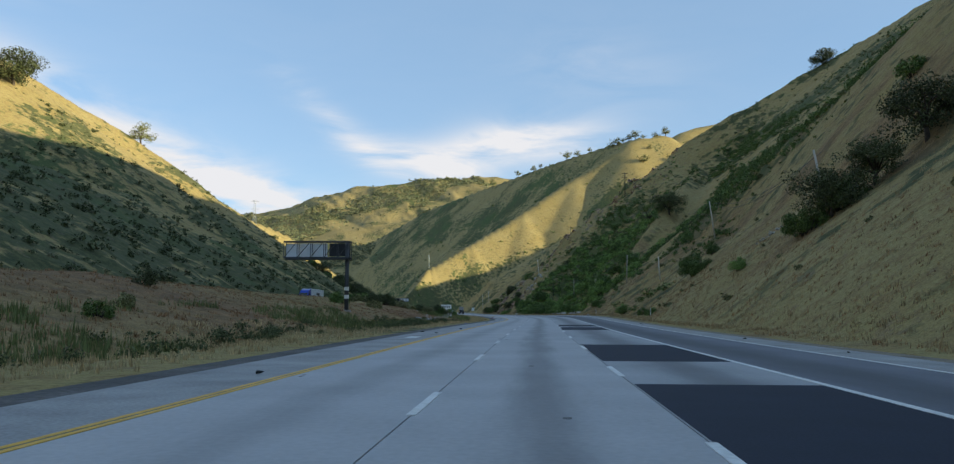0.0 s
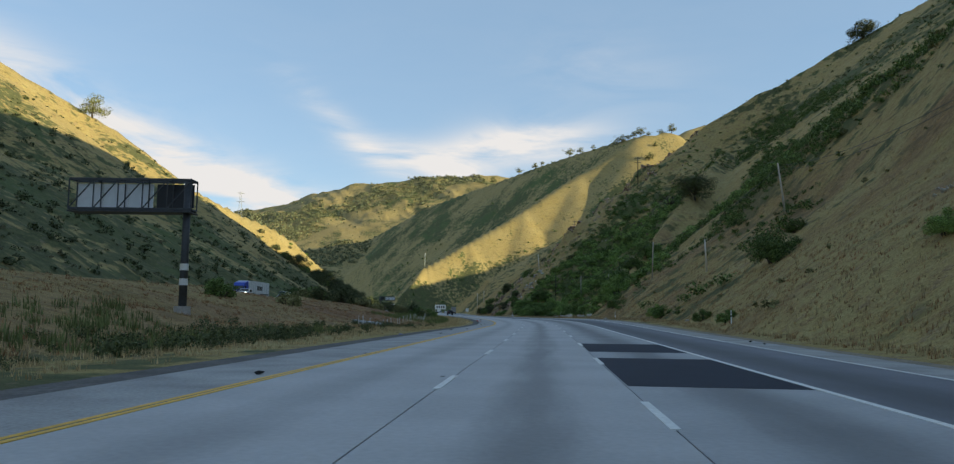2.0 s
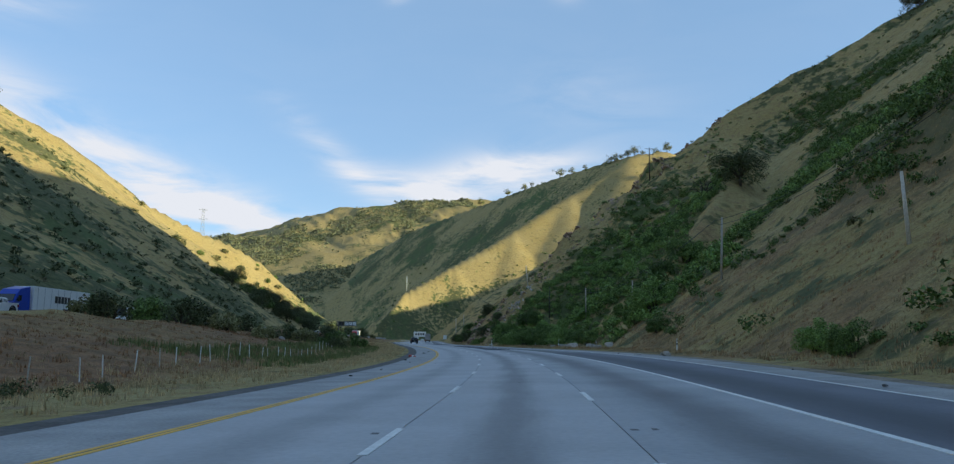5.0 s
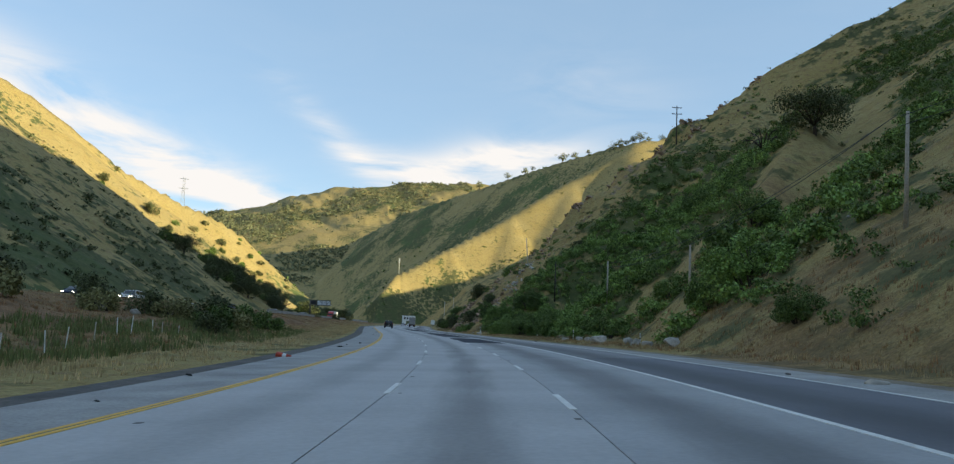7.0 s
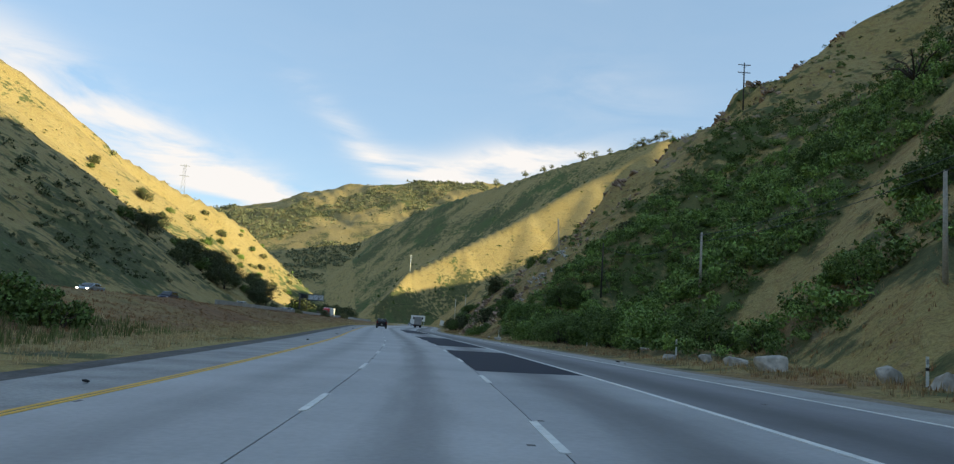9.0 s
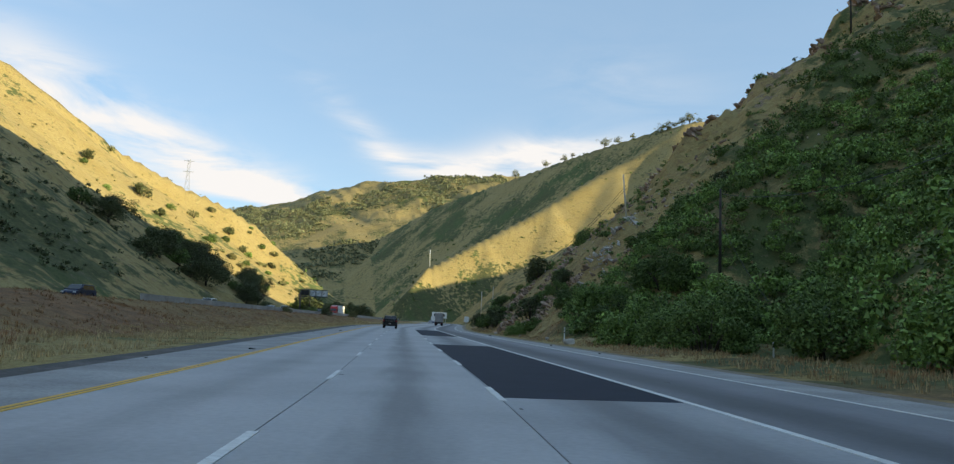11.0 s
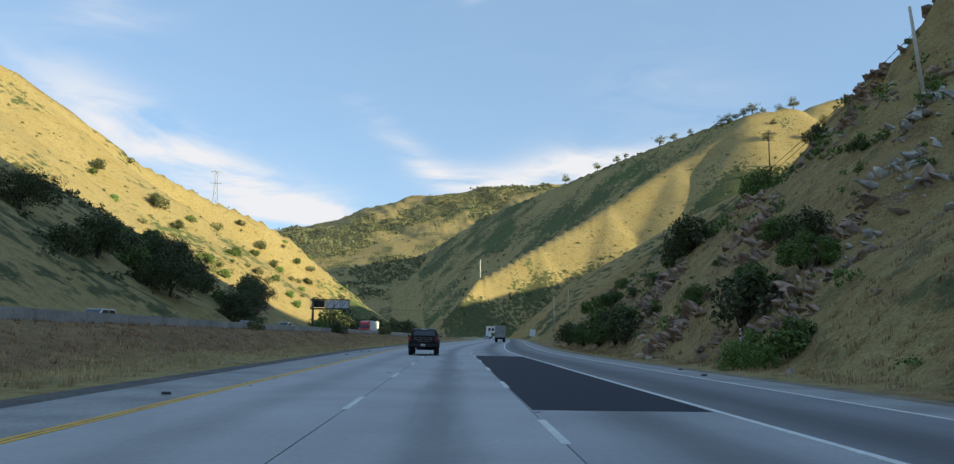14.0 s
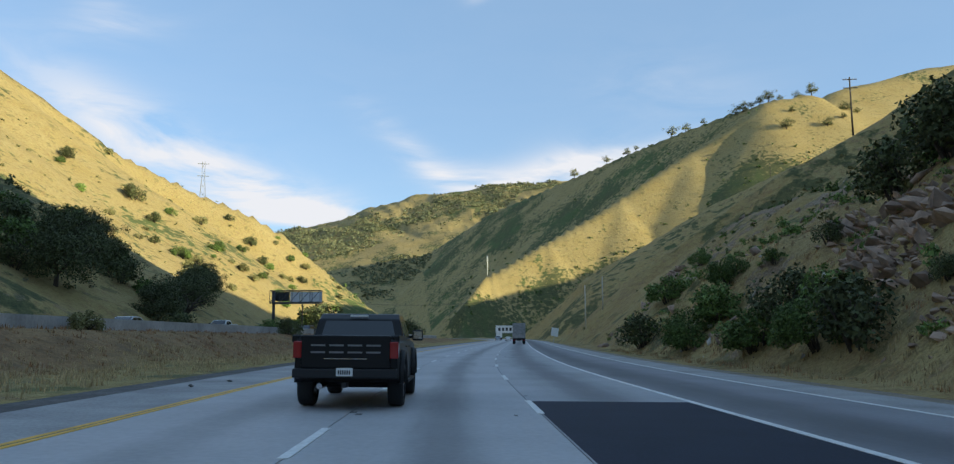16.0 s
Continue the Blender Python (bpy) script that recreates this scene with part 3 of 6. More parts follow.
for s0 in (-3.95, -3.79):
    strip("yellow_line", s0, s0 + 0.11, R0, R1, 0.008, YELLOW_PAINT, parent=road, thick=0.02)
strip("edge_line", 7.38, 7.54, R0, R1, 0.010, WHITE_PAINT, parent=road, thick=0.02)
strip("edge_line", 11.5, 11.64, R0, R1, 0.008, WHITE_PAINT, parent=road, thick=0.02)
# broken-out spots along the joints
spall_rng = np.random.default_rng(19)
for k in range(110):
    y = -10 + 440 * spall_rng.random()
    s = (0.0, 0.0, 3.66, 3.66, -3.75, 1.8, -3.6, 9.2)[k % 8] + 0.25 * spall_rng.normal()
    strip("spall", s, s + 0.05 + 0.09 * spall_rng.random(), y, y + 0.10 + 0.20 * spall_rng.random(), 0.0045, SPALL, parent=road, thick=0.02)
# painted dashes: (number of the dash, where it starts)
DASHES = ((-0.07, ((-9, -98.4), (0, 11.3), (3, 48.3), (13, 174.9), (16, 213.9), (21, 273.9), (28, 358.2), (56, 699.5))),
          (3.59, ((-9, -91.4), (0, 18.3), (2, 43.5), (12, 171.8), (15, 210.4), (16, 222), (21, 281.7), (22, 293.5), (25, 329.2), (28, 364), (56, 705.3))))
for off, marks in DASHES:
    for k in range(marks[0][0], marks[-1][0]):
        y = float(np.interp(k, [a for a, _ in marks], [b for _, b in marks]))
        strip("lane_dash", off, off + 0.14, y, y + 3.15, 0.012, WHITE_PAINT, parent=road, thick=0.018)

other_road = tagged(new("road_opposite"), "raised grey asphalt opposite carriageway", "road", kind="structure")
other_line = lambda y: lane_x(y) + other_off(y)
OLD_ASPHALT = material("old_asphalt", (0.17, 0.17, 0.175), 0.85, grain=0.2, grain_scale=10, stain=0.2, stain_scale=0.4, bump=0.05)
strip("carriageway", -8.0, 8.4, R0, 850, lambda y: other_z(y) + 0.05, OLD_ASPHALT, 4.0, other_road, 0.3, other_line)
strip("edge_line", 6.6, 6.75, R0, 850, lambda y: other_z(y) + 0.06, WHITE_PAINT, 4.0, other_road, 0.02, other_line)
strip("yellow_line", 6.2, 6.35, R0, 850, lambda y: other_z(y) + 0.06, YELLOW_PAINT, 4.0, other_road, 0.02, other_line)

def gravel_band(name, s0, s1, seed):
    """A strip of bare gravel beside the pavement, with an uneven outer edge."""
    return strip(name, s0, s1, R0, 640, -0.015, GRAVEL, 3.0, road, 0.10)


DARK_EDGE = material("crumbled_asphalt_edge", (0.095, 0.088, 0.085), 0.95, grain=0.4, grain_scale=7, stain=0.4, stain_scale=0.6, bump=0.3)
strip("crumbled_edge", -7.35, -6.31, R0, 640, -0.012, DARK_EDGE, 3.0, road, 0.10)
gravel_band("gravel_shoulder", 13.51, 15.6, 2)

# ---- plants ----
rng = np.random.default_rng(7)


def quads_mesh(name, verts, faces, mat, smooth=False):
    """A mesh from arrays of corners and of four- or three-cornered faces."""
    me = bpy.data.meshes.new(name)
    verts, faces = np.asarray(verts, np.float32), np.asarray(faces, np.int32)
    n, k = faces.shape
    me.vertices.add(len(verts)); me.vertices.foreach_set("co", verts.ravel())
    me.loops.add(n * k); me.loops.foreach_set("vertex_index", faces.ravel())
    me.polygons.add(n); me.polygons.foreach_set("loop_start", (np.arange(n) * k).astype(np.int32))
    me.update(calc_edges=True)
    if smooth:
        me.polygons.foreach_set("use_smooth", np.ones(n, bool))
    for one in (mat if isinstance(mat, (list, tuple)) else [mat]):
        me.materials.append(one)
    return me


def leaves(centres, radii, count, size, r, flat=0.75):
    """Small three-cornered leaves on and in round clumps; denser towards the skin of each clump."""
    centres, radii = np.asarray(centres, float), np.asarray(radii, float)
    pick = r.choice(len(centres), count, p=radii**2 / np.sum(radii**2))
    d = r.normal(size=(count, 3))
    d /= np.linalg.norm(d, axis=1)[:, None]
    out = d * np.array([1, 1, flat]) * (radii[pick] * (0.45 + 0.6 * r.random(count) ** 0.6))[:, None]
    p = centres[pick] + out
    nrm = d * 0.8 + r.normal(size=(count, 3)) * 0.6 + np.array([0, 0, 0.35])
    nrm /= np.linalg.norm(nrm, axis=1)[:, None]
    a = np.cross(nrm, r.normal(size=(count, 3)))
    a /= np.linalg.norm(a, axis=1)[:, None]
    b = np.cross(nrm, a)
    sz = size * (0.6 + 0.8 * r.random(count))[:, None]
    a, b = a * sz, b * sz * 0.7
    v = np.stack([p - a - b * 0.6, p + a - b * 0.7, p + b * 1.2], 1).reshape(-1, 3)
    return v, np.arange(count * 3).reshape(-1, 3)


def limb(bm, points, radii, sides=7):
    """A tapered, bent branch along points."""
    rings = []
    for k, (p, rad) in enumerate(zip(points, radii)):
        p = Vector(p)
        way = (Vector(points[min(k + 1, len(points) - 1)]) - Vector(points[max(k - 1, 0)])).normalized()
        side = way.cross(Vector((0.31, 0.95, 0.1))).normalized()
        up = way.cross(side)
        rings.append([bm.verts.new(p + (side * math.cos(a) + up * math.sin(a)) * rad) for a in [2 * math.pi * j / sides for j in range(sides)]])
    for lo, hi in zip(rings, rings[1:]):
        for j in range(sides):
            bm.faces.new((lo[j], lo[(j + 1) % sides], hi[(j + 1) % sides], hi[j]))
    bm.faces.new(rings[-1])
    bm.faces.new(rings[0][::-1])


def bm_mesh(name, bm, mat, smooth=False):
    me = bpy.data.meshes.new(name)
    bm.normal_update()
    bm.to_mesh(me)
    bm.free()
    for one in (mat if isinstance(mat, (list, tuple)) else [mat]):
        me.materials.append(one)
    if smooth:
        me.polygons.foreach_set("use_smooth", np.ones(len(me.polygons), bool))
    return me


def part(name, bm, mat, parent, label="", smooth=False):
    """Links a bmesh or a mesh as one mesh object under a thing or a part."""
    ob = new(name, bm_mesh(name, bm, mat, smooth) if isinstance(bm, bmesh.types.BMesh) else bm)
    ob.parent = parent
    return tagged(ob, label)


BARK = material("oak_bark", (0.075, 0.058, 0.045), 0.95, grain=0.35, grain_scale=8, bump=0.4)
LEAF_OAK = material("oak_leaves", (0.085, 0.10, 0.042), 0.7, island=0.6, random_value=0.2, spec=0.25)
# paler copy of the oak leaves, with the crest's sunlight put into the colour
LEAF_OAK_LIT = material("sunlit_oak_leaves", (0.17, 0.18, 0.07), 0.7, island=0.4, random_value=0.2, spec=0.25)
LEAF_BRUSH = material("brush_leaves", (0.108, 0.165, 0.044), 0.7, island=0.6, random_value=0.3, spec=0.25)
LEAF_LUSH = material("lush_leaves", (0.175, 0.275, 0.066), 0.65, island=0.55, random_value=0.25, spec=0.3)
LEAF_OLIVE = material("olive_scrub_leaves", (0.22, 0.215, 0.095), 0.75, island=0.45, random_value=0.3, spec=0.2)
LEAF_FAR = material("chaparral_leaves", (0.20, 0.21, 0.115), 0.8, island=0.4, spec=0.2)
LEAF_GREY = material("grey_scrub_leaves", (0.19, 0.18, 0.11), 0.8, island=0.4, random_value=0.3, spec=0.2)


def oak(height, width, seed, leaf=LEAF_OAK, bare=False, n=5200, leaf_size=0.22):
    """An oak: a short bent trunk, spreading limbs, and a crown of clumps with gaps. Stands at its own origin."""
    r = np.random.default_rng(seed)
    tree = new("oak_tree")
    bm = bmesh.new()
    fork = Vector((r.normal() * 0.04 * height, r.normal() * 0.04 * height, height * 0.2))
    limb(bm, [(0, 0, -0.4), fork * 0.5 + Vector((0.05 * height * r.normal(), 0, 0)), fork], [height * 0.05, height * 0.04, height * 0.034])
    cs, rs = [], []
    for k in range(9 if not bare else 13):
        a = 2 * math.pi * (k + r.random() * 0.6) / (9 if not bare else 13)
        reach = width * 0.5 * (0.45 + 0.5 * r.random())
        top = height * (0.26 + 0.54 * r.random())
        end = Vector((math.cos(a) * reach, math.sin(a) * reach, top))
        mid = fork.lerp(end, 0.5) + Vector((r.normal() * 0.05, r.normal() * 0.05, 0.10)) * height
        limb(bm, [fork, mid, end], [height * 0.024, height * 0.014, height * 0.005], 5)
        for q in range(4):
            c = mid.lerp(end, 0.35 + 0.3 * q) + Vector(r.normal(size=3)) * width * 0.075
            cs.append(c); rs.append(width * (0.11 + 0.10 * r.random()))
            limb(bm, [mid.lerp(end, 0.3), c], [height * 0.008, height * 0.003], 4)
    for q in range(10):
        a, d = 2 * math.pi * r.random(), width * 0.30 * math.sqrt(r.random())
        cs.append(Vector((math.cos(a) * d, math.sin(a) * d, height * (0.62 + 0.28 * r.random())))); rs.append(width * (0.10 + 0.07 * r.random()))
    for q in range(9):
        a, d = 2 * math.pi * (q + 0.5 * r.random()) / 9, width * (0.26 + 0.12 * r.random())
        cs.append(Vector((math.cos(a) * d, math.sin(a) * d, height * (0.16 + 0.2 * r.random())))); rs.append(width * (0.11 + 0.06 * r.random()))
    part("trunk", bm, BARK, tree, smooth=True)
    if not bare:
        v, f = leaves(cs, rs, n, leaf_size, r)
        part("crown", quads_mesh("crown", v, f, leaf), None, tree)
    return tree


def shrub(height, width, seed, leaf, n=900, leaf_size=0.13, name="shrub"):
    """A shrub of many stems with an uneven leafy outline down to the ground."""
    r = np.random.default_rng(seed)
    thing = new(name)
    cs, rs = [], []
    bm = bmesh.new()
    for k in range(15):
        a, d = 2 * math.pi * r.random(), width * 0.42 * math.sqrt(r.random())
        h = height * (0.25 + 0.6 * (1 - (d / (width * 0.5)) ** 2) * (0.6 + 0.5 * r.random()))
        c = Vector((math.cos(a) * d, math.sin(a) * d, h))
        cs.append(c); rs.append(min(width, height) * (0.15 + 0.13 * r.random()))
        cs.append(Vector((c.x * 1.08, c.y * 1.08, h * 0.45))); rs.append(min(width, height) * (0.15 + 0.10 * r.random()))
        limb(bm, [(c.x * 0.1, c.y * 0.1, -0.2), (c.x * 0.55, c.y * 0.55, h * 0.5), c], [0.03 * height, 0.02 * height, 0.006 * height], 4)
    part("wood", bm, BARK, thing, smooth=True)
    v, f = leaves(cs, rs, n, leaf_size, r, 0.9)
    part("foliage", quads_mesh("foliage", v, f, leaf), None, thing)
    return thing


def land(x, y):
    return float(ground_z(np.array([x]), np.array([y]))[0])


placed = {}


def plant(key, maker, x, y, size, turn=0.0, label="", category="shrub", group="", sink=0.05, tilt=(0, 0), unit=MAP):
    """The first plant of a key is built, the others are copies; each is scaled as a whole. unit: metres in a unit of x, y and size."""
    x, y, size = x * unit, y * unit, size * unit
    m = pose(x, y, land(x, y) - sink * size, tilt[0], tilt[1], turn)
    if key not in placed:
        placed[key] = maker()
        ob = placed[key]
        ob.scale = (size, size, size)
        ob.matrix_basis = m @ Matrix.Diagonal((size, size, size, 1))
    else:
        base = placed[key]
        keep = tuple(base.scale)
        ob = copy_thing(base, m)
        ob.matrix_basis = m @ Matrix.Diagonal((size, size, size, 1))
        base.scale = keep
    return tagged(ob, label, category, group)


OAKS = {"a": lambda: oak(1.0, 1.25, 11, n=9000, leaf_size=0.019), "b": lambda: oak(1.0, 1.5, 23, n=9500, leaf_size=0.019), "c": lambda: oak(1.0, 1.1, 37, n=7000, leaf_size=0.019),
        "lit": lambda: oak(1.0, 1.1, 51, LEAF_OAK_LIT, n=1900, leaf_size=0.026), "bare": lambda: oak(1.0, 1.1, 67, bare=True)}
SHRUBS = {"dark": lambda: shrub(0.62, 1.0, 5, LEAF_BRUSH, 2400, 0.028), "darker": lambda: shrub(0.75, 1.0, 6, LEAF_OAK, 2400, 0.028),
          "lush": lambda: shrub(0.7, 1.0, 8, LEAF_LUSH, 2400, 0.028), "olive": lambda: shrub(0.55, 1.0, 9, LEAF_OLIVE, 1500, 0.032),
          "near": lambda: shrub(0.6, 1.0, 13, LEAF_BRUSH, 10500, 0.0145), "nearlush": lambda: shrub(0.62, 1.0, 15, LEAF_LUSH, 10500, 0.0145)}


def oak_at(key, x, y, height, label, turn=0.0, group="", tilt=(0, 0)):
    return plant("oak_" + key, OAKS[key], x, y, height, turn, label, "tree", group, 0.01, tilt)


def shrub_at(key, x, y, width, label, turn=0.0, group="", unit=MAP):
    return plant("shrub_" + key, SHRUBS[key], x, y, width, turn, label, "shrub", group, 0.06, unit=unit)


# oaks on the slope by the right carriageway
oak_at("c", 48, 95, 6.0, "leaning dark oak tree on the grassy slope", 40, tilt=(0, -14))
oak_at("b", 54, 94, 7.5, "broad dark oak tree high on the slope", 100)
oak_at("b", 42, 94, 6.0, "low spreading dark oak tree on dry grass", 10)
shrub_at("near", 44, 95, 7.0, "dense dark oak scrub beside the pole", 10)
shrub_at("near", 40, 96, 6.0, "dense dark oak scrub on dry grass", 80)
oak_at("a", 205, 462, 11, "lone round oak tree on the ridge line", 0)
oak_at("b", 83, 342, 9.5, "old gnarled oak tree above green brush", 200)
oak_at("bare", 76, 351, 9, "bare grey dead oak tree in the brush", 30)
# oaks on the other side
oak_at("a", -222, 372, 19, "tall dark oak tree below the golden crest", 60)
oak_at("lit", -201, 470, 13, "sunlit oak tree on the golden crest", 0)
for k, (x, y, h) in enumerate(((-86, 512, 9), (-76, 524, 8.5), (-82, 535, 9), (-68, 540, 7), (-98, 506, 8), (-92, 560, 8), (-90, 520, 7), (-72, 560, 7), (-78, 574, 7.5), (-84, 590, 7), (-70, 548, 6.5), (-90, 606, 7), (-84, 553, 7), (-91, 549, 8))):
    oak_at("abc"[k % 3], x, y, h, "dark oak tree in the grove at the foot of the hill", 57 * k, "oak grove")
oak_at("bare", -118, 640, 9, "bare leafless oak tree at the foot of the sunlit hill", 80)
oak_at("bare", -66, 545, 8, "dead grey oak tree at the grove's edge", 20)
# oaks along the far crest
CREST_OAKS = ((290, 1690), (300, 1682), (312, 1676), (322, 1668), (334, 1660), (349, 1650), (375, 1648), (395, 1645), (250, 1748), (225, 1772), (205, 1800), (150, 1862), (135, 1880), (440, 1635), (455, 1630), (100, 1912), (40, 1970), (350, 1600), (390, 1570), (330, 1560), (420, 1590))
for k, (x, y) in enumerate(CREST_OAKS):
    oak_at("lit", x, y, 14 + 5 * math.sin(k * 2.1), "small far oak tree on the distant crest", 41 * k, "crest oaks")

# round bushes on the sunlit hill
HILL_BUSHES = ((-251, 717, 8), (-296, 862, 11), (-292, 849, 7), (-333, 968, 9), (-256, 866, 15), (-241, 885, 9), (-234, 912, 11), (-235, 853, 9), (-194, 805, 11), (-190, 812, 9), (-258, 1016, 8), (-202, 867, 11),
               (-181, 788, 9), (-238, 1010, 11), (-209, 921, 8), (-183, 859, 10), (-201, 940, 9), (-214, 1035, 9), (-203, 1040, 9), (-199, 1020, 9), (-176, 873, 7), (-226, 828, 5), (-205, 798, 6))
for k, (x, y, w) in enumerate(HILL_BUSHES):
    shrub_at(("olive", "darker", "dark")[k % 3], x, y, w, "round dark bush on the sunlit golden hill", 73 * k, "hill bushes")
for k in range(46):
    u = rng.random()
    y = 640 + 280 * rng.random()
    x = float(lane_x(y)) - 92 - 110 * u ** 1.3
    shrub_at(("olive", "lush", "olive")[k % 3], x, y, 3 + 4 * rng.random(), "small olive bush on the sunlit golden hill", 91 * k, "hill bushes", 1.0)
for k in range(26):
    y = 540 + 280 * rng.random()
    x = float(lane_x(y)) + float(other_off(y)) - 13 - 18 * rng.random()
    shrub_at(("dark", "darker", "darker")[k % 3], x, y, 8 + 7 * rng.random(), "dense green brush at the foot of the hill", 91 * k, "roadside brush", 1.0)

GROVE_BRUSH = ((-84, 500, 8), (-88, 530, 9), (-96, 540, 9), (-104, 550, 8), (-110, 530, 8), (-104, 500, 8), (-60, 530, 6), (-108, 575, 8), (-114, 590, 7), (-94, 550, 8), (-90, 553, 8), (-86, 556, 8), (-80, 548, 7), (-76, 551, 6), (-80, 520, 5.5), (-99, 556, 8))
for k, (x, y, w) in enumerate(GROVE_BRUSH):
    shrub_at(("darker", "dark")[k % 2], x, y, w, "dark dense brush between the grove's oaks", 77 * k, "grove brush")

# single shrubs on the right slope
RIGHT_SHRUBS = ((28.3, 153.0, 3.2), (24.6, 113.3, 2.0), (28.7, 158.0, 3.0), (26.4, 126.8, 2.2), (36.7, 134.4, 6.5), (42.5, 142.8, 3.0), (34.4, 218.8, 7.5), (30.0, 200.2, 3.2), (53.2, 294.7, 8), (37.4, 228.9, 8.5), (37.2, 233, 6.5), (33.2, 225.5, 5.5), (44.6, 257.5, 5), (31.1, 254.2, 3.5), (36.8, 252.5, 4.5), (49.6, 260.9, 8), (26.3, 395.9, 7), (61.1, 109.1, 5), (29.5, 89.7, 2.5))
for k, (x, y, w) in enumerate(RIGHT_SHRUBS):
    shrub_at(("near", "dark", "nearlush", "near")[k % 4], x, y, w, "dense green shrub on the roadside slope", 67 * k, "slope shrubs", 1.0)
TOE_SHRUBS = ((21.3, 298.9, 6.0), (20.5, 304.8, 7.0), (23.6, 309.8, 8.0), (20.7, 316.6, 6.0), (19.9, 323.3, 6.0), (22.2, 293.0, 6.0), (26.4, 303.1, 9.0), (28.6, 313.2, 8.0), (25.8, 321.6, 7.0), (27.0, 286.2, 7.0), (28.8, 276.1, 8.0), (30.7, 266.0, 7.0), (18.1, 331.8, 5.0), (11.9, 346.9, 3.4), (17.6, 355.4, 3.8))
for k, (x, y, w) in enumerate(TOE_SHRUBS):
    shrub_at(("near", "nearlush", "near")[k % 3], x, y, w, "dense dark green brush at the foot of the slope", 67 * k, "toe brush", 1.0)
CRAG_SHRUBS = ((16.9, 389, 5.5), (18.3, 391, 4.5), (13.7, 369.7, 2.8), (14.1, 356, 5), (15.6, 358, 3.5), (19, 365.6, 3.4), (18.7, 358.5, 3.4), (13.8, 346.7, 3.3), (16.2, 373, 1.3), (9.4, 382.4, 4.5), (9.1, 407.8, 4.6), (16.2, 363.9, 2.3), (32.9, 399.7, 2.8), (25.9, 368.7, 2), (37.2, 410.7, 2.1), (16.7, 395, 5.2), (7.9, 392.7, 3.9), (9.1, 385.8, 4.4), (9.3, 391.9, 4.1), (10.2, 387.4, 3.6), (6.9, 408.4, 4.9), (5.7, 426.3, 4.8), (10.2, 441, 5.2), (10.5, 410.8, 3.6), (14.3, 400.1, 1.9), (12.8, 406.9, 1.8), (15.2, 448, 3.1), (11.8, 379.8, 1.4), (28, 350, 4), (33, 345, 5), (40, 352, 5))
for k, (x, y, w) in enumerate(CRAG_SHRUBS):
    shrub_at(("darker", "dark", "near")[k % 3], x, y, w, "dark green bush between brown rocks", 67 * k, "crag brush", 1.0)
LEFT_SHRUBS = ((-15.8, 236.7, 4), (-10.8, 230.7, 4), (-12, 234, 4.5), (-9.7, 234.6, 4), (-7.5, 238, 3.5), (-8.2, 222, 2.6), (-14, 229, 4), (-11, 240, 4), (-17, 231, 3.5), (-17.3, 134.4, 3), (-21.1, 122.6, 3.5), (-24.4, 189.2, 4), (-28.4, 195.1, 5), (-32.5, 203.6, 5), (-23.5, 206.9, 5), (-20.5, 212.0, 4.5), (-30.6, 215.4, 6), (-26.6, 223.0, 5), (-18.6, 225.5, 4), (-35.6, 228.9, 6), (-23.6, 233.9, 4), (-30.8, 394.2, 2.4), (-38.2, 446.5, 4), (-24.1, 58.5, 2.0), (-20.0, 45.9, 1.8), (-18.9, 39.9, 1.6), (-31.5, 433.8, 3), (-33.8, 480.2, 4))
for k, (x, y, w) in enumerate(LEFT_SHRUBS):
    shrub_at(("olive", "dark", "darker")[k % 3], x, y, w, "low dark bush on the dry median bank", 67 * k, "median bushes", 1.0)


def scatter(name, template_n, spots, leaf, label, seed, leaf_rel):
    """Brush too dense to count: leafy clumps at (x, y, width), all in one mesh."""
    r = np.random.default_rng(seed)
    spots = np.asarray(spots)
    z = ground_z(spots[:, 0], spots[:, 1])
    tv, tf = [], []
    for k in range(6):
        cs = [Vector((r.normal() * 0.2, r.normal() * 0.2, 0.12 + 0.22 * r.random())) for _ in range(7)]
        v, f = leaves(cs, [0.13 + 0.12 * r.random() for _ in cs], template_n, leaf_rel, r, 0.9)
        tv.append(v); tf.append(f)
    vs, fs, base = [], [], 0
    for (x, y, w), h in zip(spots, z):
        k = r.integers(6)
        a = 2 * math.pi * r.random()
        c, s = math.cos(a), math.sin(a)
        v = tv[k] * (w * np.array([1, 1, 0.8 + 0.5 * r.random()]))
        vs.append(np.stack([v[:, 0] * c - v[:, 1] * s + x, v[:, 0] * s + v[:, 1] * c + y, v[:, 2] + h], 1))
        fs.append(tf[k] + base)
        base += len(v)
    return tagged(new(name, quads_mesh(name, np.concatenate(vs), np.concatenate(fs), leaf)), label, "brush", kind="stuff")


def spots_where(n, s_range, y_range, seed, keep, width=(1.2, 3.0)):
    """n places by chance along the road, kept where keep(x, y, s, z) says so."""
    r = np.random.default_rng(seed)
    y = MAP * (y_range[0] + (y_range[1] - y_range[0]) * r.random(n))
    s = s_range[0] + (s_range[1] - s_range[0]) * r.random(n)
    x = lane_x(y) + s
    ok = r.random(n) < keep(x, y, s, ground_z(x, y))
    w = width[0] + (width[1] - width[0]) * r.random(n) ** 2
    return np.stack([x, y, w], 1)[ok]


def gully_green(x, y, s, z):
    g, k, l, w = cover(x, y, z)
    return np.clip((g - 0.30) * 2.4, 0, 1)


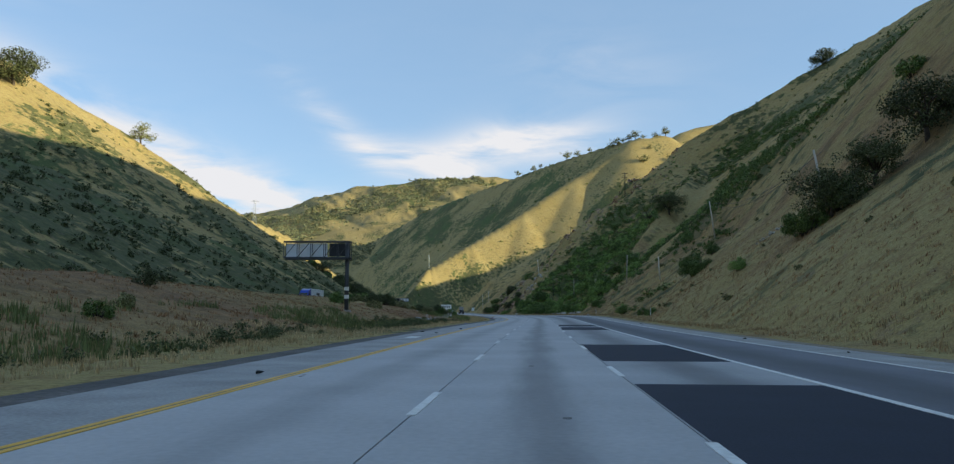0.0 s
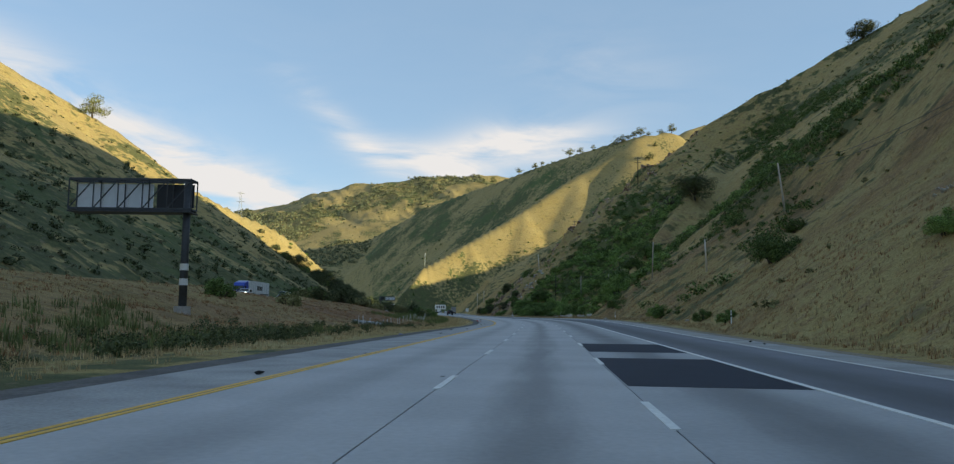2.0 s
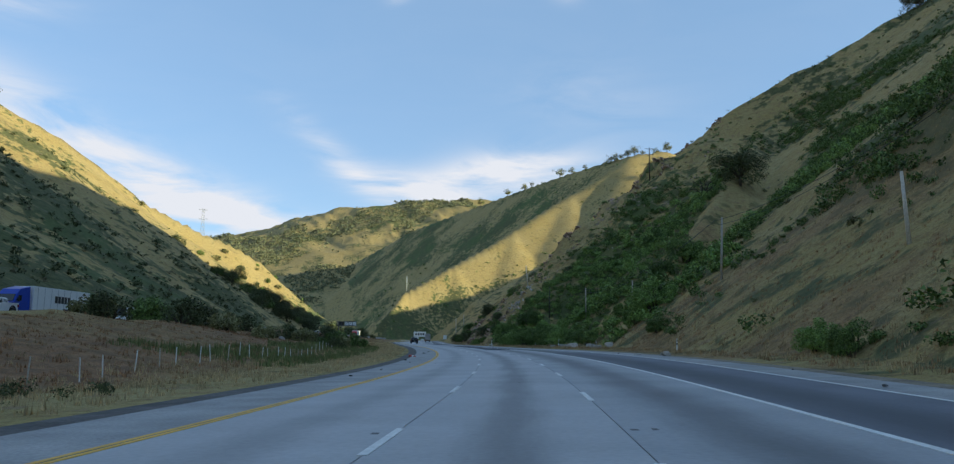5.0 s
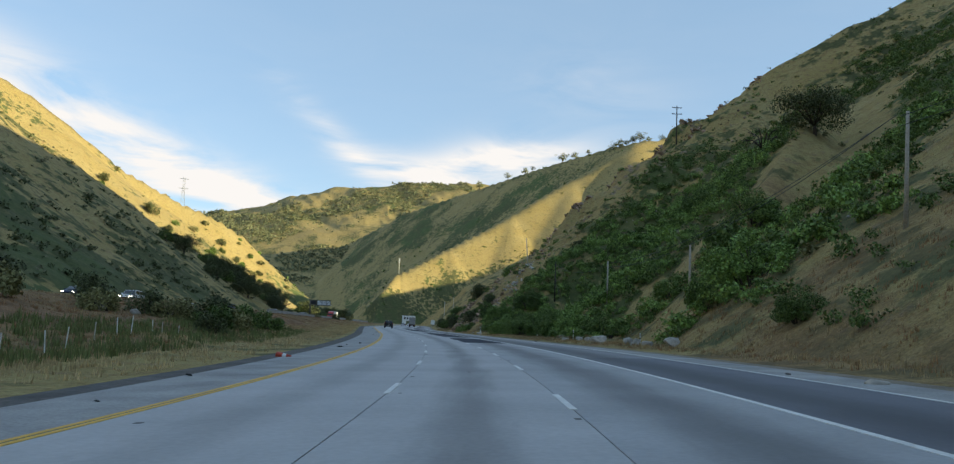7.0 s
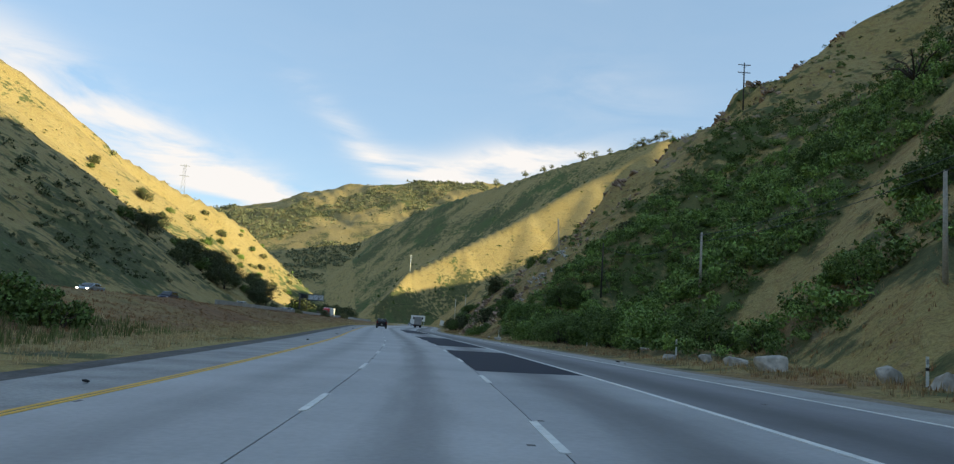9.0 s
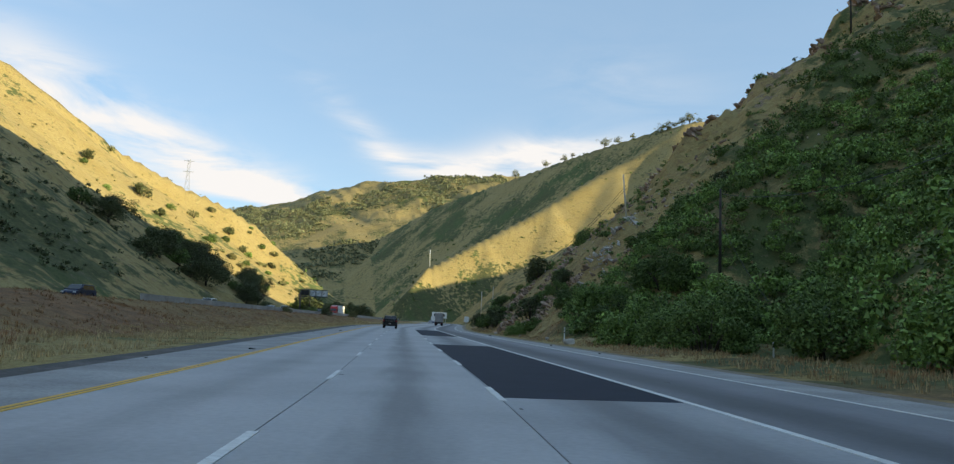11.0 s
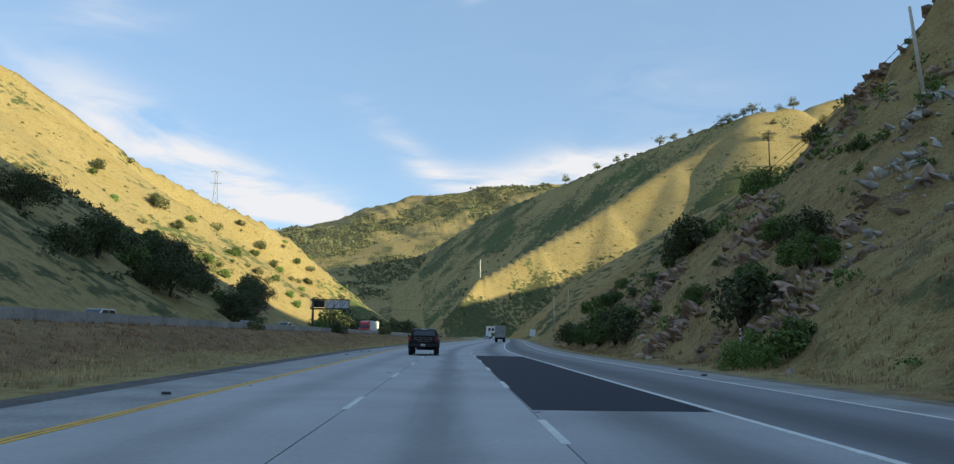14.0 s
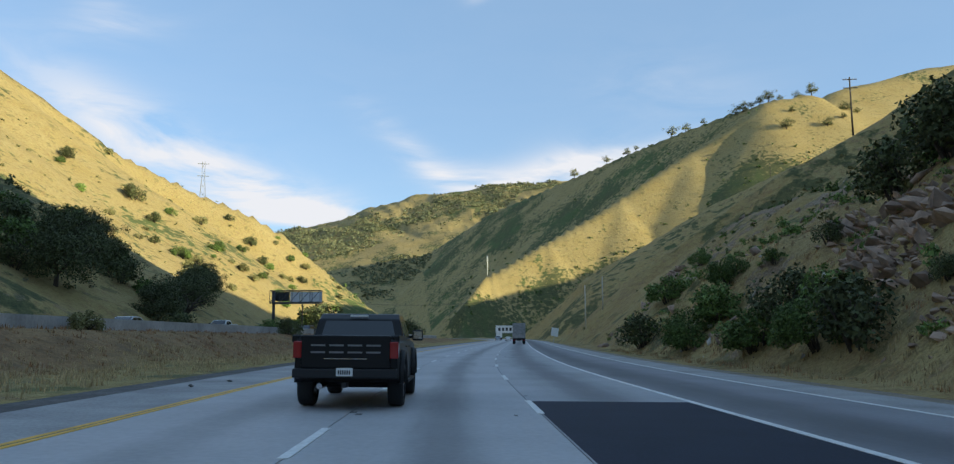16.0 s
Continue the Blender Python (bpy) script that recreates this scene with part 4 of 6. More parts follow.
scatter("green_brush", 150, spots_where(9500, (18, 135), (170, 445), 3, lambda x, y, s, z: gully_green(x, y, s, z) * (z > 0.6), (1.2, 3.8)), LEAF_BRUSH, "dense dark green brush filling the gully", 31, 0.052)
scatter("lush_brush", 220, spots_where(2600, (18, 82), (250, 425), 4, lambda x, y, s, z: gully_green(x, y, s, z) * 0.8 * (z > 0.6), (1.6, 4.2)), LEAF_LUSH, "bright green leafy brush on the slope", 32, 0.045)
scatter("crag_brush", 120, spots_where(2600, (17.5, 110), (385, 560), 11, lambda x, y, s, z: 0.09 + 0.65 * (rough_noise(x, y, 14, 3, 57) > 0.2), (0.6, 2.2)), LEAF_BRUSH, "dark brush in patches among brown rocks", 39, 0.065)
scatter("dotted_brush", 22, spots_where(9000, (30, 190), (150, 560), 15, lambda x, y, s, z: (0.04 + 0.7 * smoothstep(0.15, 0.5, cover(x, y, z)[0])) * (z > 6), (0.6, 1.9)), LEAF_BRUSH, "small dark bushes dotted over the slope", 40, 0.12)
scatter("slope_scrub", 60, spots_where(5000, (17, 195), (20, 640), 5, lambda x, y, s, z: (0.10 + 0.5 * (cover(x, y, z)[0] > 0.42)) * (z > 1.2), (0.8, 2.2)), LEAF_OLIVE, "olive scrub dotted over the dry slope", 33, 0.10)
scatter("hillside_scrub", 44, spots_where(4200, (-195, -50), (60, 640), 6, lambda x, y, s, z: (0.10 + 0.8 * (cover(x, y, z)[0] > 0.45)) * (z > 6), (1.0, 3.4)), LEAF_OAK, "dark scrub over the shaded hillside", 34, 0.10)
scatter("grey_scrub", 60, spots_where(1600, (-170, -50), (40, 640), 16, lambda x, y, s, z: 0.5 * (z > 6), (0.8, 2.0)), LEAF_GREY, "grey dry scrub over the shaded hillside", 35, 0.10)
scatter("golden_hill_scrub", 40, spots_where(420, (-280, -75), (720, 1180), 7, lambda x, y, s, z: 0.5 * (z > 12), (1.2, 3.0)), LEAF_OLIVE, "small scrub tufts on the sunlit hill", 36, 0.13)


scatter("ditch_weeds", 150, spots_where(1700, (-16.5, -10.2), (18, 165), 17, lambda x, y, s, z: 0.12 + 0.85 * (rough_noise(x, y, 11, 2, 58) + 0.25 > np.abs(s + 13.2) / 4), (0.4, 1.35)), LEAF_OAK, "dark green weeds and low bushes along the ditch", 44, 0.045)


def far_keep(x, y, s, z):
    g, k, l, w = cover(x, y, z)
    patch = rough_noise(x, y, 210, 4, 91) + 0.35 * smoothstep(430, 300, z) * smoothstep(150, 260, z) - 0.45
    return 0.02 + 0.95 * (patch > 0)


def far_slope_keep(x, y, z):
    """Sparse bushes on the shaded grass, none on the sunlit crest, dense brush below it."""
    lit = (x + 10) * 0.67 - (y - 1420) * 0.73
    return 0.10 + 0.10 * (rough_noise(x, y, 80, 3, 92) > 0.1) - 0.07 * smoothstep(-10, 5, lit) + 0.6 * smoothstep(0, 22, lit - np.clip(30 + 1.2 * (z - 87), 25, 98)) * smoothstep(1570, 1500, y)


scatter("distant_brush", 24, spots_where(5200, (-280, 470), (1080, 1900), 8, lambda x, y, s, z: far_slope_keep(x / MAP, y / MAP, z / MAP) * (z > 8), (2.5, 6.0)), LEAF_BRUSH, "dark brush dotted over the distant slopes", 37, 0.17)
scatter("far_chaparral", 12, spots_where(30000, (-760, 420), (2050, 3060), 9, far_keep, (4, 11)), LEAF_FAR, "dark chaparral covering the far mountain", 38, 0.22)


# ---- grass ----
DRY_GRASS = material("dry_grass_blades", (0.40, 0.295, 0.16), 0.9, island=0.35, stain=0.3, stain_scale=0.25, spec=0.2)
GREEN_GRASS = material("green_grass_blades", (0.17, 0.20, 0.075), 0.9, island=0.35, stain=0.25, stain_scale=0.3, spec=0.2)
STRAW_GRASS = material("pale_straw_blades", (0.52, 0.39, 0.215), 0.9, island=0.35, stain=0.3, stain_scale=0.25, spec=0.2)
RUST_GRASS = material("rusty_weed_blades", (0.33, 0.182, 0.092), 0.9, island=0.35, stain=0.3, stain_scale=0.3, spec=0.2)


def grass(name, spots, mat, label, seed, blades=9, height=0.55, lean=0.35):
    """Tufts of leaning blades at (x, y, size), in one mesh."""
    r = np.random.default_rng(seed)
    spots = np.asarray(spots)
    n = len(spots) * blades
    base = np.repeat(spots, blades, 0)
    bx = base[:, 0] + r.normal(size=n) * 0.14 * base[:, 2]
    by = base[:, 1] + r.normal(size=n) * 0.14 * base[:, 2]
    bz = ground_z(bx, by) - 0.04
    h = height * base[:, 2] * (0.55 + 0.7 * r.random(n))
    a = 2 * math.pi * r.random(n)
    b = a + 1.57 + r.normal(size=n) * 0.4
    w = 0.028 * base[:, 2] * (0.6 + 0.9 * r.random(n))
    lx, ly = np.cos(b) * h * lean * r.random(n), np.sin(b) * h * lean * r.random(n)
    dx, dy = np.cos(a) * w, np.sin(a) * w
    v = np.stack([np.stack([bx - dx, by - dy, bz], 1), np.stack([bx + dx, by + dy, bz], 1), np.stack([bx + lx, by + ly, bz + h], 1)], 1).reshape(-1, 3)
    return tagged(new(name, quads_mesh(name, v, np.arange(n * 3).reshape(-1, 3), mat)), label, "grass", kind="stuff")


grass("verge_grass", spots_where(15000, (-17, -8.0), (-5, 560), 41, lambda x, y, s, z: 0.55 + 0.4 * smoothstep(-9, -11, s), (0.5, 1.0)), STRAW_GRASS, "pale dry grass along the road's edge", 1, height=0.3)
grass("bank_weeds", spots_where(15000, (-36, -13), (-5, 560), 42, lambda x, y, s, z: 0.75 + 0.25 * (rough_noise(x, y, 15, 2, 5) > 0), (0.5, 1.1)), RUST_GRASS, "brown dry weeds over the median bank", 2, height=0.27, lean=0.6)
grass("bank_grass", spots_where(8000, (-36, -12), (-5, 560), 43, lambda x, y, s, z: 0.15 + 0.8 * (rough_noise(x, y, 22, 2, 6) > 0.1), (0.5, 1.1)), DRY_GRASS, "short dry grass over the median bank", 3, height=0.27)
grass("green_weeds", spots_where(9000, (-22, -12), (-5, 330), 44, lambda x, y, s, z: 0.9 * (rough_noise(x, y, 20, 2, 7) > 0.0) * (1 - smoothstep(190, 320, y)), (0.7, 1.5)), GREEN_GRASS, "green weeds in the ditch", 4, height=0.45)
grass("slope_grass", spots_where(34000, (15.3, 46), (0, 520), 45, lambda x, y, s, z: 0.35 + 0.65 * smoothstep(24, 16, s), (0.5, 1.1)), DRY_GRASS, "dry golden grass on the slope", 5, height=0.32)
grass("slope_weeds", spots_where(9000, (15.4, 30), (0, 520), 46, lambda x, y, s, z: 0.75, (0.5, 1.0)), RUST_GRASS, "rusty dry weeds at the slope's foot", 6, height=0.3)

# ---- poles, signs, barrier, stones ----
WOOD = material("weathered_pole_wood", (0.52, 0.47, 0.40), 0.9, grain=0.2, grain_scale=9, random_value=0.25, bump=0.15)
DARK_WOOD = material("creosote_pole_wood", (0.06, 0.05, 0.045), 0.9, grain=0.2, grain_scale=9, bump=0.15)
GALV = material("galvanised_steel", (0.42, 0.43, 0.44), 0.5, metal=0.7, grain=0.1, grain_scale=6)
SIGN_FRAME = material("dark_sign_frame", (0.075, 0.078, 0.085), 0.6, metal=0.3, grain=0.15, grain_scale=5)
SIGN_BACK = material("bare_aluminium_sign_back", (0.86, 0.87, 0.88), 0.5, grain=0.06, grain_scale=2, stain=0.08, stain_scale=0.8)
SIGN_DARK = material("black_sign_board", (0.025, 0.026, 0.03), 0.5, grain=0.1, grain_scale=4)
SIGN_WHITE = material("white_sign_face", (0.78, 0.78, 0.76), 0.5, grain=0.05, grain_scale=3)
BARRIER = material("barrier_concrete", (0.42, 0.40, 0.38), 0.85, grain=0.15, grain_scale=5, stain=0.25, stain_scale=0.4, bump=0.06)
BOULDER = material("pale_boulder", (0.40, 0.37, 0.33), 0.9, grain=0.25, grain_scale=4, stain=0.3, stain_scale=1.0, bump=0.35, random_value=0.15)
OUTCROP = material("brown_outcrop_rock", (0.30, 0.21, 0.155), 0.9, grain=0.35, grain_scale=2.5, stain=0.35, stain_scale=0.5, bump=0.5, island=0.35)
PALE_OUTCROP = material("pale_outcrop_rock", (0.43, 0.40, 0.36), 0.9, grain=0.25, grain_scale=2.5, stain=0.3, stain_scale=0.6, bump=0.4, island=0.25)
INSULATOR = material("insulator_porcelain", (0.5, 0.5, 0.48), 0.3)
WIRE = material("dark_wire", (0.03, 0.03, 0.03), 0.6)
BLACK = material("black_rubber", (0.018, 0.018, 0.019), 0.8, grain=0.15, grain_scale=20)


def box(bm, x0, x1, y0, y1, z0, z1, bevel=0.0):
    """A box with bevelled edges, added to bm."""
    made = bmesh.ops.create_cube(bm, size=1.0, matrix=Matrix.LocRotScale(((x0 + x1) / 2, (y0 + y1) / 2, (z0 + z1) / 2), None, (x1 - x0, y1 - y0, z1 - z0)))
    if bevel:
        edges = list({e for v in made["verts"] for e in v.link_edges})
        bmesh.ops.bevel(bm, geom=edges, offset=bevel, segments=2, affect="EDGES", profile=0.6)
    return bm


def bar(bm, a, b, w):
    """A square bar from a to b."""
    a, b = Vector(a), Vector(b)
    way = b - a
    m = Matrix.Translation((a + b) / 2) @ way.to_track_quat("Z", "Y").to_matrix().to_4x4() @ Matrix.Diagonal((w, w, way.length, 1))
    bmesh.ops.create_cube(bm, size=1.0, matrix=m)
    return bm


def rod(bm, a, b, r0, r1=None, sides=10):
    limb(bm, [a, b], [r0, r1 if r1 is not None else r0], sides)
    return bm


def utility_pole(x, y, h, label, arms=0, lean=(0, 0), mat=None, r=0.15, turn=0.0):
    mat = mat or WOOD
    x, y, h = x * MAP, y * MAP, h * MAP
    pole = new("utility_pole")
    pole.matrix_basis = pose(x, y, land(x, y) - 0.3, lean[0], lean[1], turn)
    part("post", rod(bmesh.new(), (0, 0, 0), (0, 0, h + 0.3), r, r * 0.68, 12), mat, pole, smooth=True)
    for k in range(arms):
        z = h - 0.3 - 1.9 * k
        arm = part("crossarm", box(bmesh.new(), -1.5, 1.5, -0.22, -0.08, z - 0.08, z + 0.08, 0.01), mat, pole)
        for q in (-1.35, -0.75, 0.75, 1.35):
            part("insulator", rod(bmesh.new(), (q, -0.15, z + 0.08), (q, -0.15, z + 0.30), 0.06, 0.04, 8), INSULATOR, arm)
        part("brace", bar(bmesh.new(), (-0.7, -0.2, z - 0.06), (0, -0.16, z - 0.8), 0.04), GALV, pole)
        part("brace", bar(bmesh.new(), (0.7, -0.2, z - 0.06), (0, -0.16, z - 0.8), 0.04), GALV, pole)
    return tagged(pole, label, "utility pole", "roadside poles")


utility_pole(42.5, 95.8, 8.4, "weathered leaning wooden utility pole on the slope", lean=(0, -10))
utility_pole(57.1, 190.6, 9.2, "weathered wooden utility pole above the gully", lean=(0, -7))
utility_pole(44.6, 194.8, 5.6, "short weathered wooden pole on dry grass", lean=(0, -3))
utility_pole(45.4, 242.6, 8.6, "tall pale wooden utility pole on a grassy knoll", lean=(0, 2))
utility_pole(42.3, 286.1, 6.8, "pale weathered wooden pole beside green shrubs")
utility_pole(40.1, 331.2, 7.6, "pale wooden pole standing in green brush")
utility_pole(36.1, 379.5, 9.6, "dark creosoted wooden pole standing in green brush", mat=DARK_WOOD)
utility_pole(33.4, 429.9, 8.4, "weathered wooden pole leaning by the rocks", lean=(0, -5))
utility_pole(85.8, 458.3, 15.0, "tall dark utility pole with two crossarms on the skyline", 2, mat=DARK_WOOD, r=0.2)
utility_pole(73.0, 620.0, 15.0, "tall dark utility pole with a crossarm on the skyline", 2, mat=DARK_WOOD, r=0.2)
utility_pole(4.4, 617.0, 11.0, "pale wooden utility pole at the bend")
utility_pole(9.0, 621.0, 8.5, "weathered wooden pole on the grassy slope")
utility_pole(-80.8, 1345.0, 22.0, "pale far utility pole with crossarms", 3, r=0.35, mat=SIGN_WHITE)
utility_pole(278.0, 1461.7, 24.0, "far dark utility pole below the crest", 1, r=0.3, mat=DARK_WOOD)
utility_pole(-60.0, 590.0, 9.0, "dark wooden pole beside the opposite carriageway", mat=DARK_WOOD)


def wire(a, b, sag, name="power_cable"):
    a, b = Vector(a), Vector(b)
    pts = [a.lerp(b, u / 14) - Vector((0, 0, sag * 4 * (u / 14) * (1 - u / 14))) for u in range(15)]
    bm = bmesh.new()
    limb(bm, pts, [0.022] * 15, 4)
    return tagged(new(name, bm_mesh(name, bm, WIRE)), "thin dark overhead cable between two poles", "cable", "overhead cables")


tops = [(x * MAP, y * MAP, land(x * MAP, y * MAP) + h * MAP) for x, y, h in ((42.5, 95.8, 8.0), (57.1, 190.6, 8.8), (45.4, 242.6, 8.2), (40.1, 331.2, 7.2))]
for a, b in zip(tops, tops[1:]):
    wire((a[0] - 0.5, a[1], a[2]), (b[0] - 0.2, b[1], b[2]), 2.0)
    wire((a[0] - 1.3, a[1], a[2] - 0.6), (b[0] - 0.2, b[1], b[2] - 0.6), 2.2)
base = Vector((33.4 * MAP, 429.9 * MAP, land(33.4 * MAP, 429.9 * MAP) + 5.6))
for drop in (0.0, 0.5):
    wire(base - Vector((0, 0, drop)), (18.6, 391.0, land(18.6, 391.0) + 3.0 - drop), 0.6)
dark_top = Vector((30.4, 320.1, land(30.4, 320.1) + 7.6))
wire(dark_top, (tops[3][0], tops[3][1], tops[3][2]), 1.6)
wire(dark_top - Vector((0, 0, 2.6)), (31.5, 306.0, land(31.5, 306.0) + 1.5), 0.8)
wire((-50.6, 497.6, land(-50.6, 497.6) + 7.4), (3.7, 520.4, land(3.7, 520.4) + 9.0), 2.5)


def lattice_tower(x, y, h):
    tower = new("lattice_tower")
    tower.matrix_basis = pose(x, y, land(x, y) - 0.5, 0, 0, 20)
    half = lambda z: 3.2 - 2.2 * min(1, z / (h * 0.75))
    for sx, sy in ((-1, -1), (1, -1), (1, 1), (-1, 1)):
        bm = bmesh.new()
        limb(bm, [(sx * half(0), sy * half(0), 0), (sx * half(h * 0.75), sy * half(h * 0.75), h * 0.75), (sx * 0.9, sy * 0.9, h)], [0.13, 0.11, 0.08], 5)
        part("leg", bm, GALV, tower)
    levels = [h * k / 9 for k in range(10)]
    for lo, hi in zip(levels, levels[1:]):
        for (ax, ay), (bx, by) in (((-1, -1), (1, -1)), ((1, -1), (1, 1)), ((1, 1), (-1, 1)), ((-1, 1), (-1, -1))):
            part("brace", bar(bmesh.new(), (ax * half(lo), ay * half(lo), lo), (bx * half(hi), by * half(hi), hi), 0.10), GALV, tower)
            part("brace", bar(bmesh.new(), (bx * half(lo), by * half(lo), lo), (ax * half(hi), ay * half(hi), hi), 0.10), GALV, tower)
    for z in (h * 0.78, h * 0.97):
        part("crossarm", box(bmesh.new(), -4, 4, -0.25, 0.25, z - 0.2, z + 0.2), GALV, tower)
    return tagged(tower, "tall grey steel lattice power tower on the hill", "pylon")


lattice_tower(-246, 877, 46)


def overhead_sign(x_left, x_right, y, z0, z1, post_x, dark, label, stripes=True, turn=0.0):
    """A truss with sign boards on it, seen from their bare back, on one post. dark: the share of the boards' run that is black (start, end)."""
    sign = new("overhead_sign")
    base = land(post_x, y)
    sign.matrix_basis = pose(post_x, y, base, 0, 0, turn)
    a, b, lo, hi = x_left - post_x, x_right - post_x, z0 - base, z1 - base
    part("post", rod(bmesh.new(), (0, 0, -0.6), (0, 0, hi - 0.1), 0.27, 0.24, 16), SIGN_FRAME, sign, smooth=True)
    part("footing", rod(bmesh.new(), (0, 0, -0.5), (0, 0, 0.5), 0.55, 0.55, 16), BARRIER, sign)
    if stripes:
        for k in range(2):
            part("reflective_band", rod(bmesh.new(), (0, 0, 1.9 + 1.0 * k), (0, 0, 2.35 + 1.0 * k), 0.285, 0.285, 16), SIGN_WHITE, sign)
    for yy in (-0.55, 0.55):
        for zz in (lo, hi):
            part("chord", box(bmesh.new(), a, b, yy - 0.07, yy + 0.07, zz - 0.08, zz + 0.08, 0.015), SIGN_FRAME, sign)
    n = 5
    for k in range(n + 1):
        u = a + (b - a) * k / n
        for yy in (-0.55, 0.55):
            part("upright", box(bmesh.new(), u - 0.035, u + 0.035, yy - 0.035, yy + 0.035, lo, hi), SIGN_FRAME, sign)
        for zz in (lo, hi):
            part("tie", box(bmesh.new(), u - 0.05, u + 0.05, -0.5, 0.5, zz - 0.05, zz + 0.05), SIGN_FRAME, sign)
        if k < n:
            v = a + (b - a) * (k + 1) / n
            part("diagonal", bar(bmesh.new(), (u, -0.55, lo), (v, -0.55, hi), 0.07), SIGN_FRAME, sign)
    run = b - a
    spans = ((0.0, 0.21, SIGN_BACK), (0.213, 0.42, SIGN_BACK), (0.423, 0.63, SIGN_BACK), (0.66, 0.97, SIGN_DARK)) if dark == "right" else \
            ((0.04, 0.34, SIGN_DARK), (0.36, 0.57, SIGN_BACK), (0.575, 0.79, SIGN_BACK), (0.795, 0.99, SIGN_BACK))
    for s0, s1, mat in spans:
        low = lo + (0.35 if mat is SIGN_DARK else 0.05)
        part("sign_board", box(bmesh.new(), a + run * s0, a + run * s1, 0.66, 0.72, low - 0.1, hi - 0.14, 0.01), mat, sign)
    part("catwalk", box(bmesh.new(), a, b, -0.75, 0.9, lo - 0.22, lo - 0.14, 0.01), SIGN_FRAME, sign)
    return tagged(sign, label, "road sign")


overhead_sign(-24.0, -15.75, 99.5, 8.05, 10.05, -16.2, "right", "dark steel overhead sign truss with bare aluminium backs on one post")
overhead_sign(-48.9, -40.5, 475.7, 7.1, 9.0, -48.4, "left", "dark steel overhead sign truss with white board backs", False)


def big_sign(x, y, w, z0, z1):
    sign = new("highway_sign")
    base = land(x, y)
    sign.matrix_basis = pose(x, y, base)
    board = part("sign_board", box(bmesh.new(), -w / 2, w / 2, -0.05, 0.05, z0, z1, 0.02), SIGN_WHITE, sign)
    for k in range(4):
        part("dark_bar", box(bmesh.new(), -w * 0.36 + k * w * 0.2, -w * 0.24 + k * w * 0.2, -0.075, -0.052, z0 + 1.2, z1 - 1.2), SIGN_DARK, board)
    for q in (-w * 0.42, w * 0.42):
        part("post", rod(bmesh.new(), (q, 0.2, -0.5), (q, 0.2, z1), 0.2, 0.2, 10), GALV, sign)
    return tagged(sign, "large white overhead board far down the road", "road sign")


big_sign(-31, 805, 10.5, 3.6, 7.8)


def small_sign(x, y, w, h, z, label, tilt=0.0):
    sign = new("roadside_sign")
    sign.matrix_basis = pose(x, y, land(x, y), 0, tilt, 10)
    part("post", box(bmesh.new(), -0.05, 0.05, -0.03, 0.03, -0.4, z + h / 2), GALV, sign)
    part("sign_board", box(bmesh.new(), -w / 2, w / 2, -0.06, -0.032, z - h / 2, z + h / 2, 0.01), SIGN_WHITE, sign)
    return tagged(sign, label, "road sign")


small_sign(-3.2, 563, 1.9, 2.2, 2.7, "white roadside board tilted on a post at the bend", 8)


def delineator(x, y):
    post = new("delineator_post")
    post.matrix_basis = pose(x, y, land(x, y))
    part("stake", box(bmesh.new(), -0.05, 0.05, -0.02, 0.02, -0.2, 1.05, 0.008), SIGN_WHITE, post)
    part("reflector", box(bmesh.new(), -0.045, 0.045, -0.03, -0.021, 0.78, 0.95), GALV, post, "grey reflector")
    part("collar", box(bmesh.new(), -0.055, 0.055, -0.026, 0.026, 0.55, 0.66), BLACK, post, "black band")
    return tagged(post, "slim white roadside marker post with a reflector", "marker post", "marker posts")


for x, y in ((25.2, 253.3), (27.8, 228.9), (15.6, 318.3), (24.0, 286.2), (23.6, 109.1), (13.1, 353.7), (26.8, 180.8)):
    delineator(x, y)


def hull_rock(seed, n=14, squash=0.6, worn=0.025):
    """An angular stone: the hull of points by chance, with worn edges."""
    r = np.random.default_rng(seed)
    bm = bmesh.new()
    for d in r.normal(size=(n, 3)):
        d = d / np.linalg.norm(d) * (0.8 + 0.25 * r.random())
        bm.verts.new((d[0] * 0.5, d[1] * 0.42, d[2] * 0.5 * squash))
    hull = bmesh.ops.convex_hull(bm, input=bm.verts)
    bmesh.ops.delete(bm, geom=[g for g in hull["geom_interior"] if isinstance(g, bmesh.types.BMVert)], context="VERTS")
    if worn:
        bmesh.ops.bevel(bm, geom=list(bm.edges), offset=worn, segments=1, affect="EDGES")
    return bm


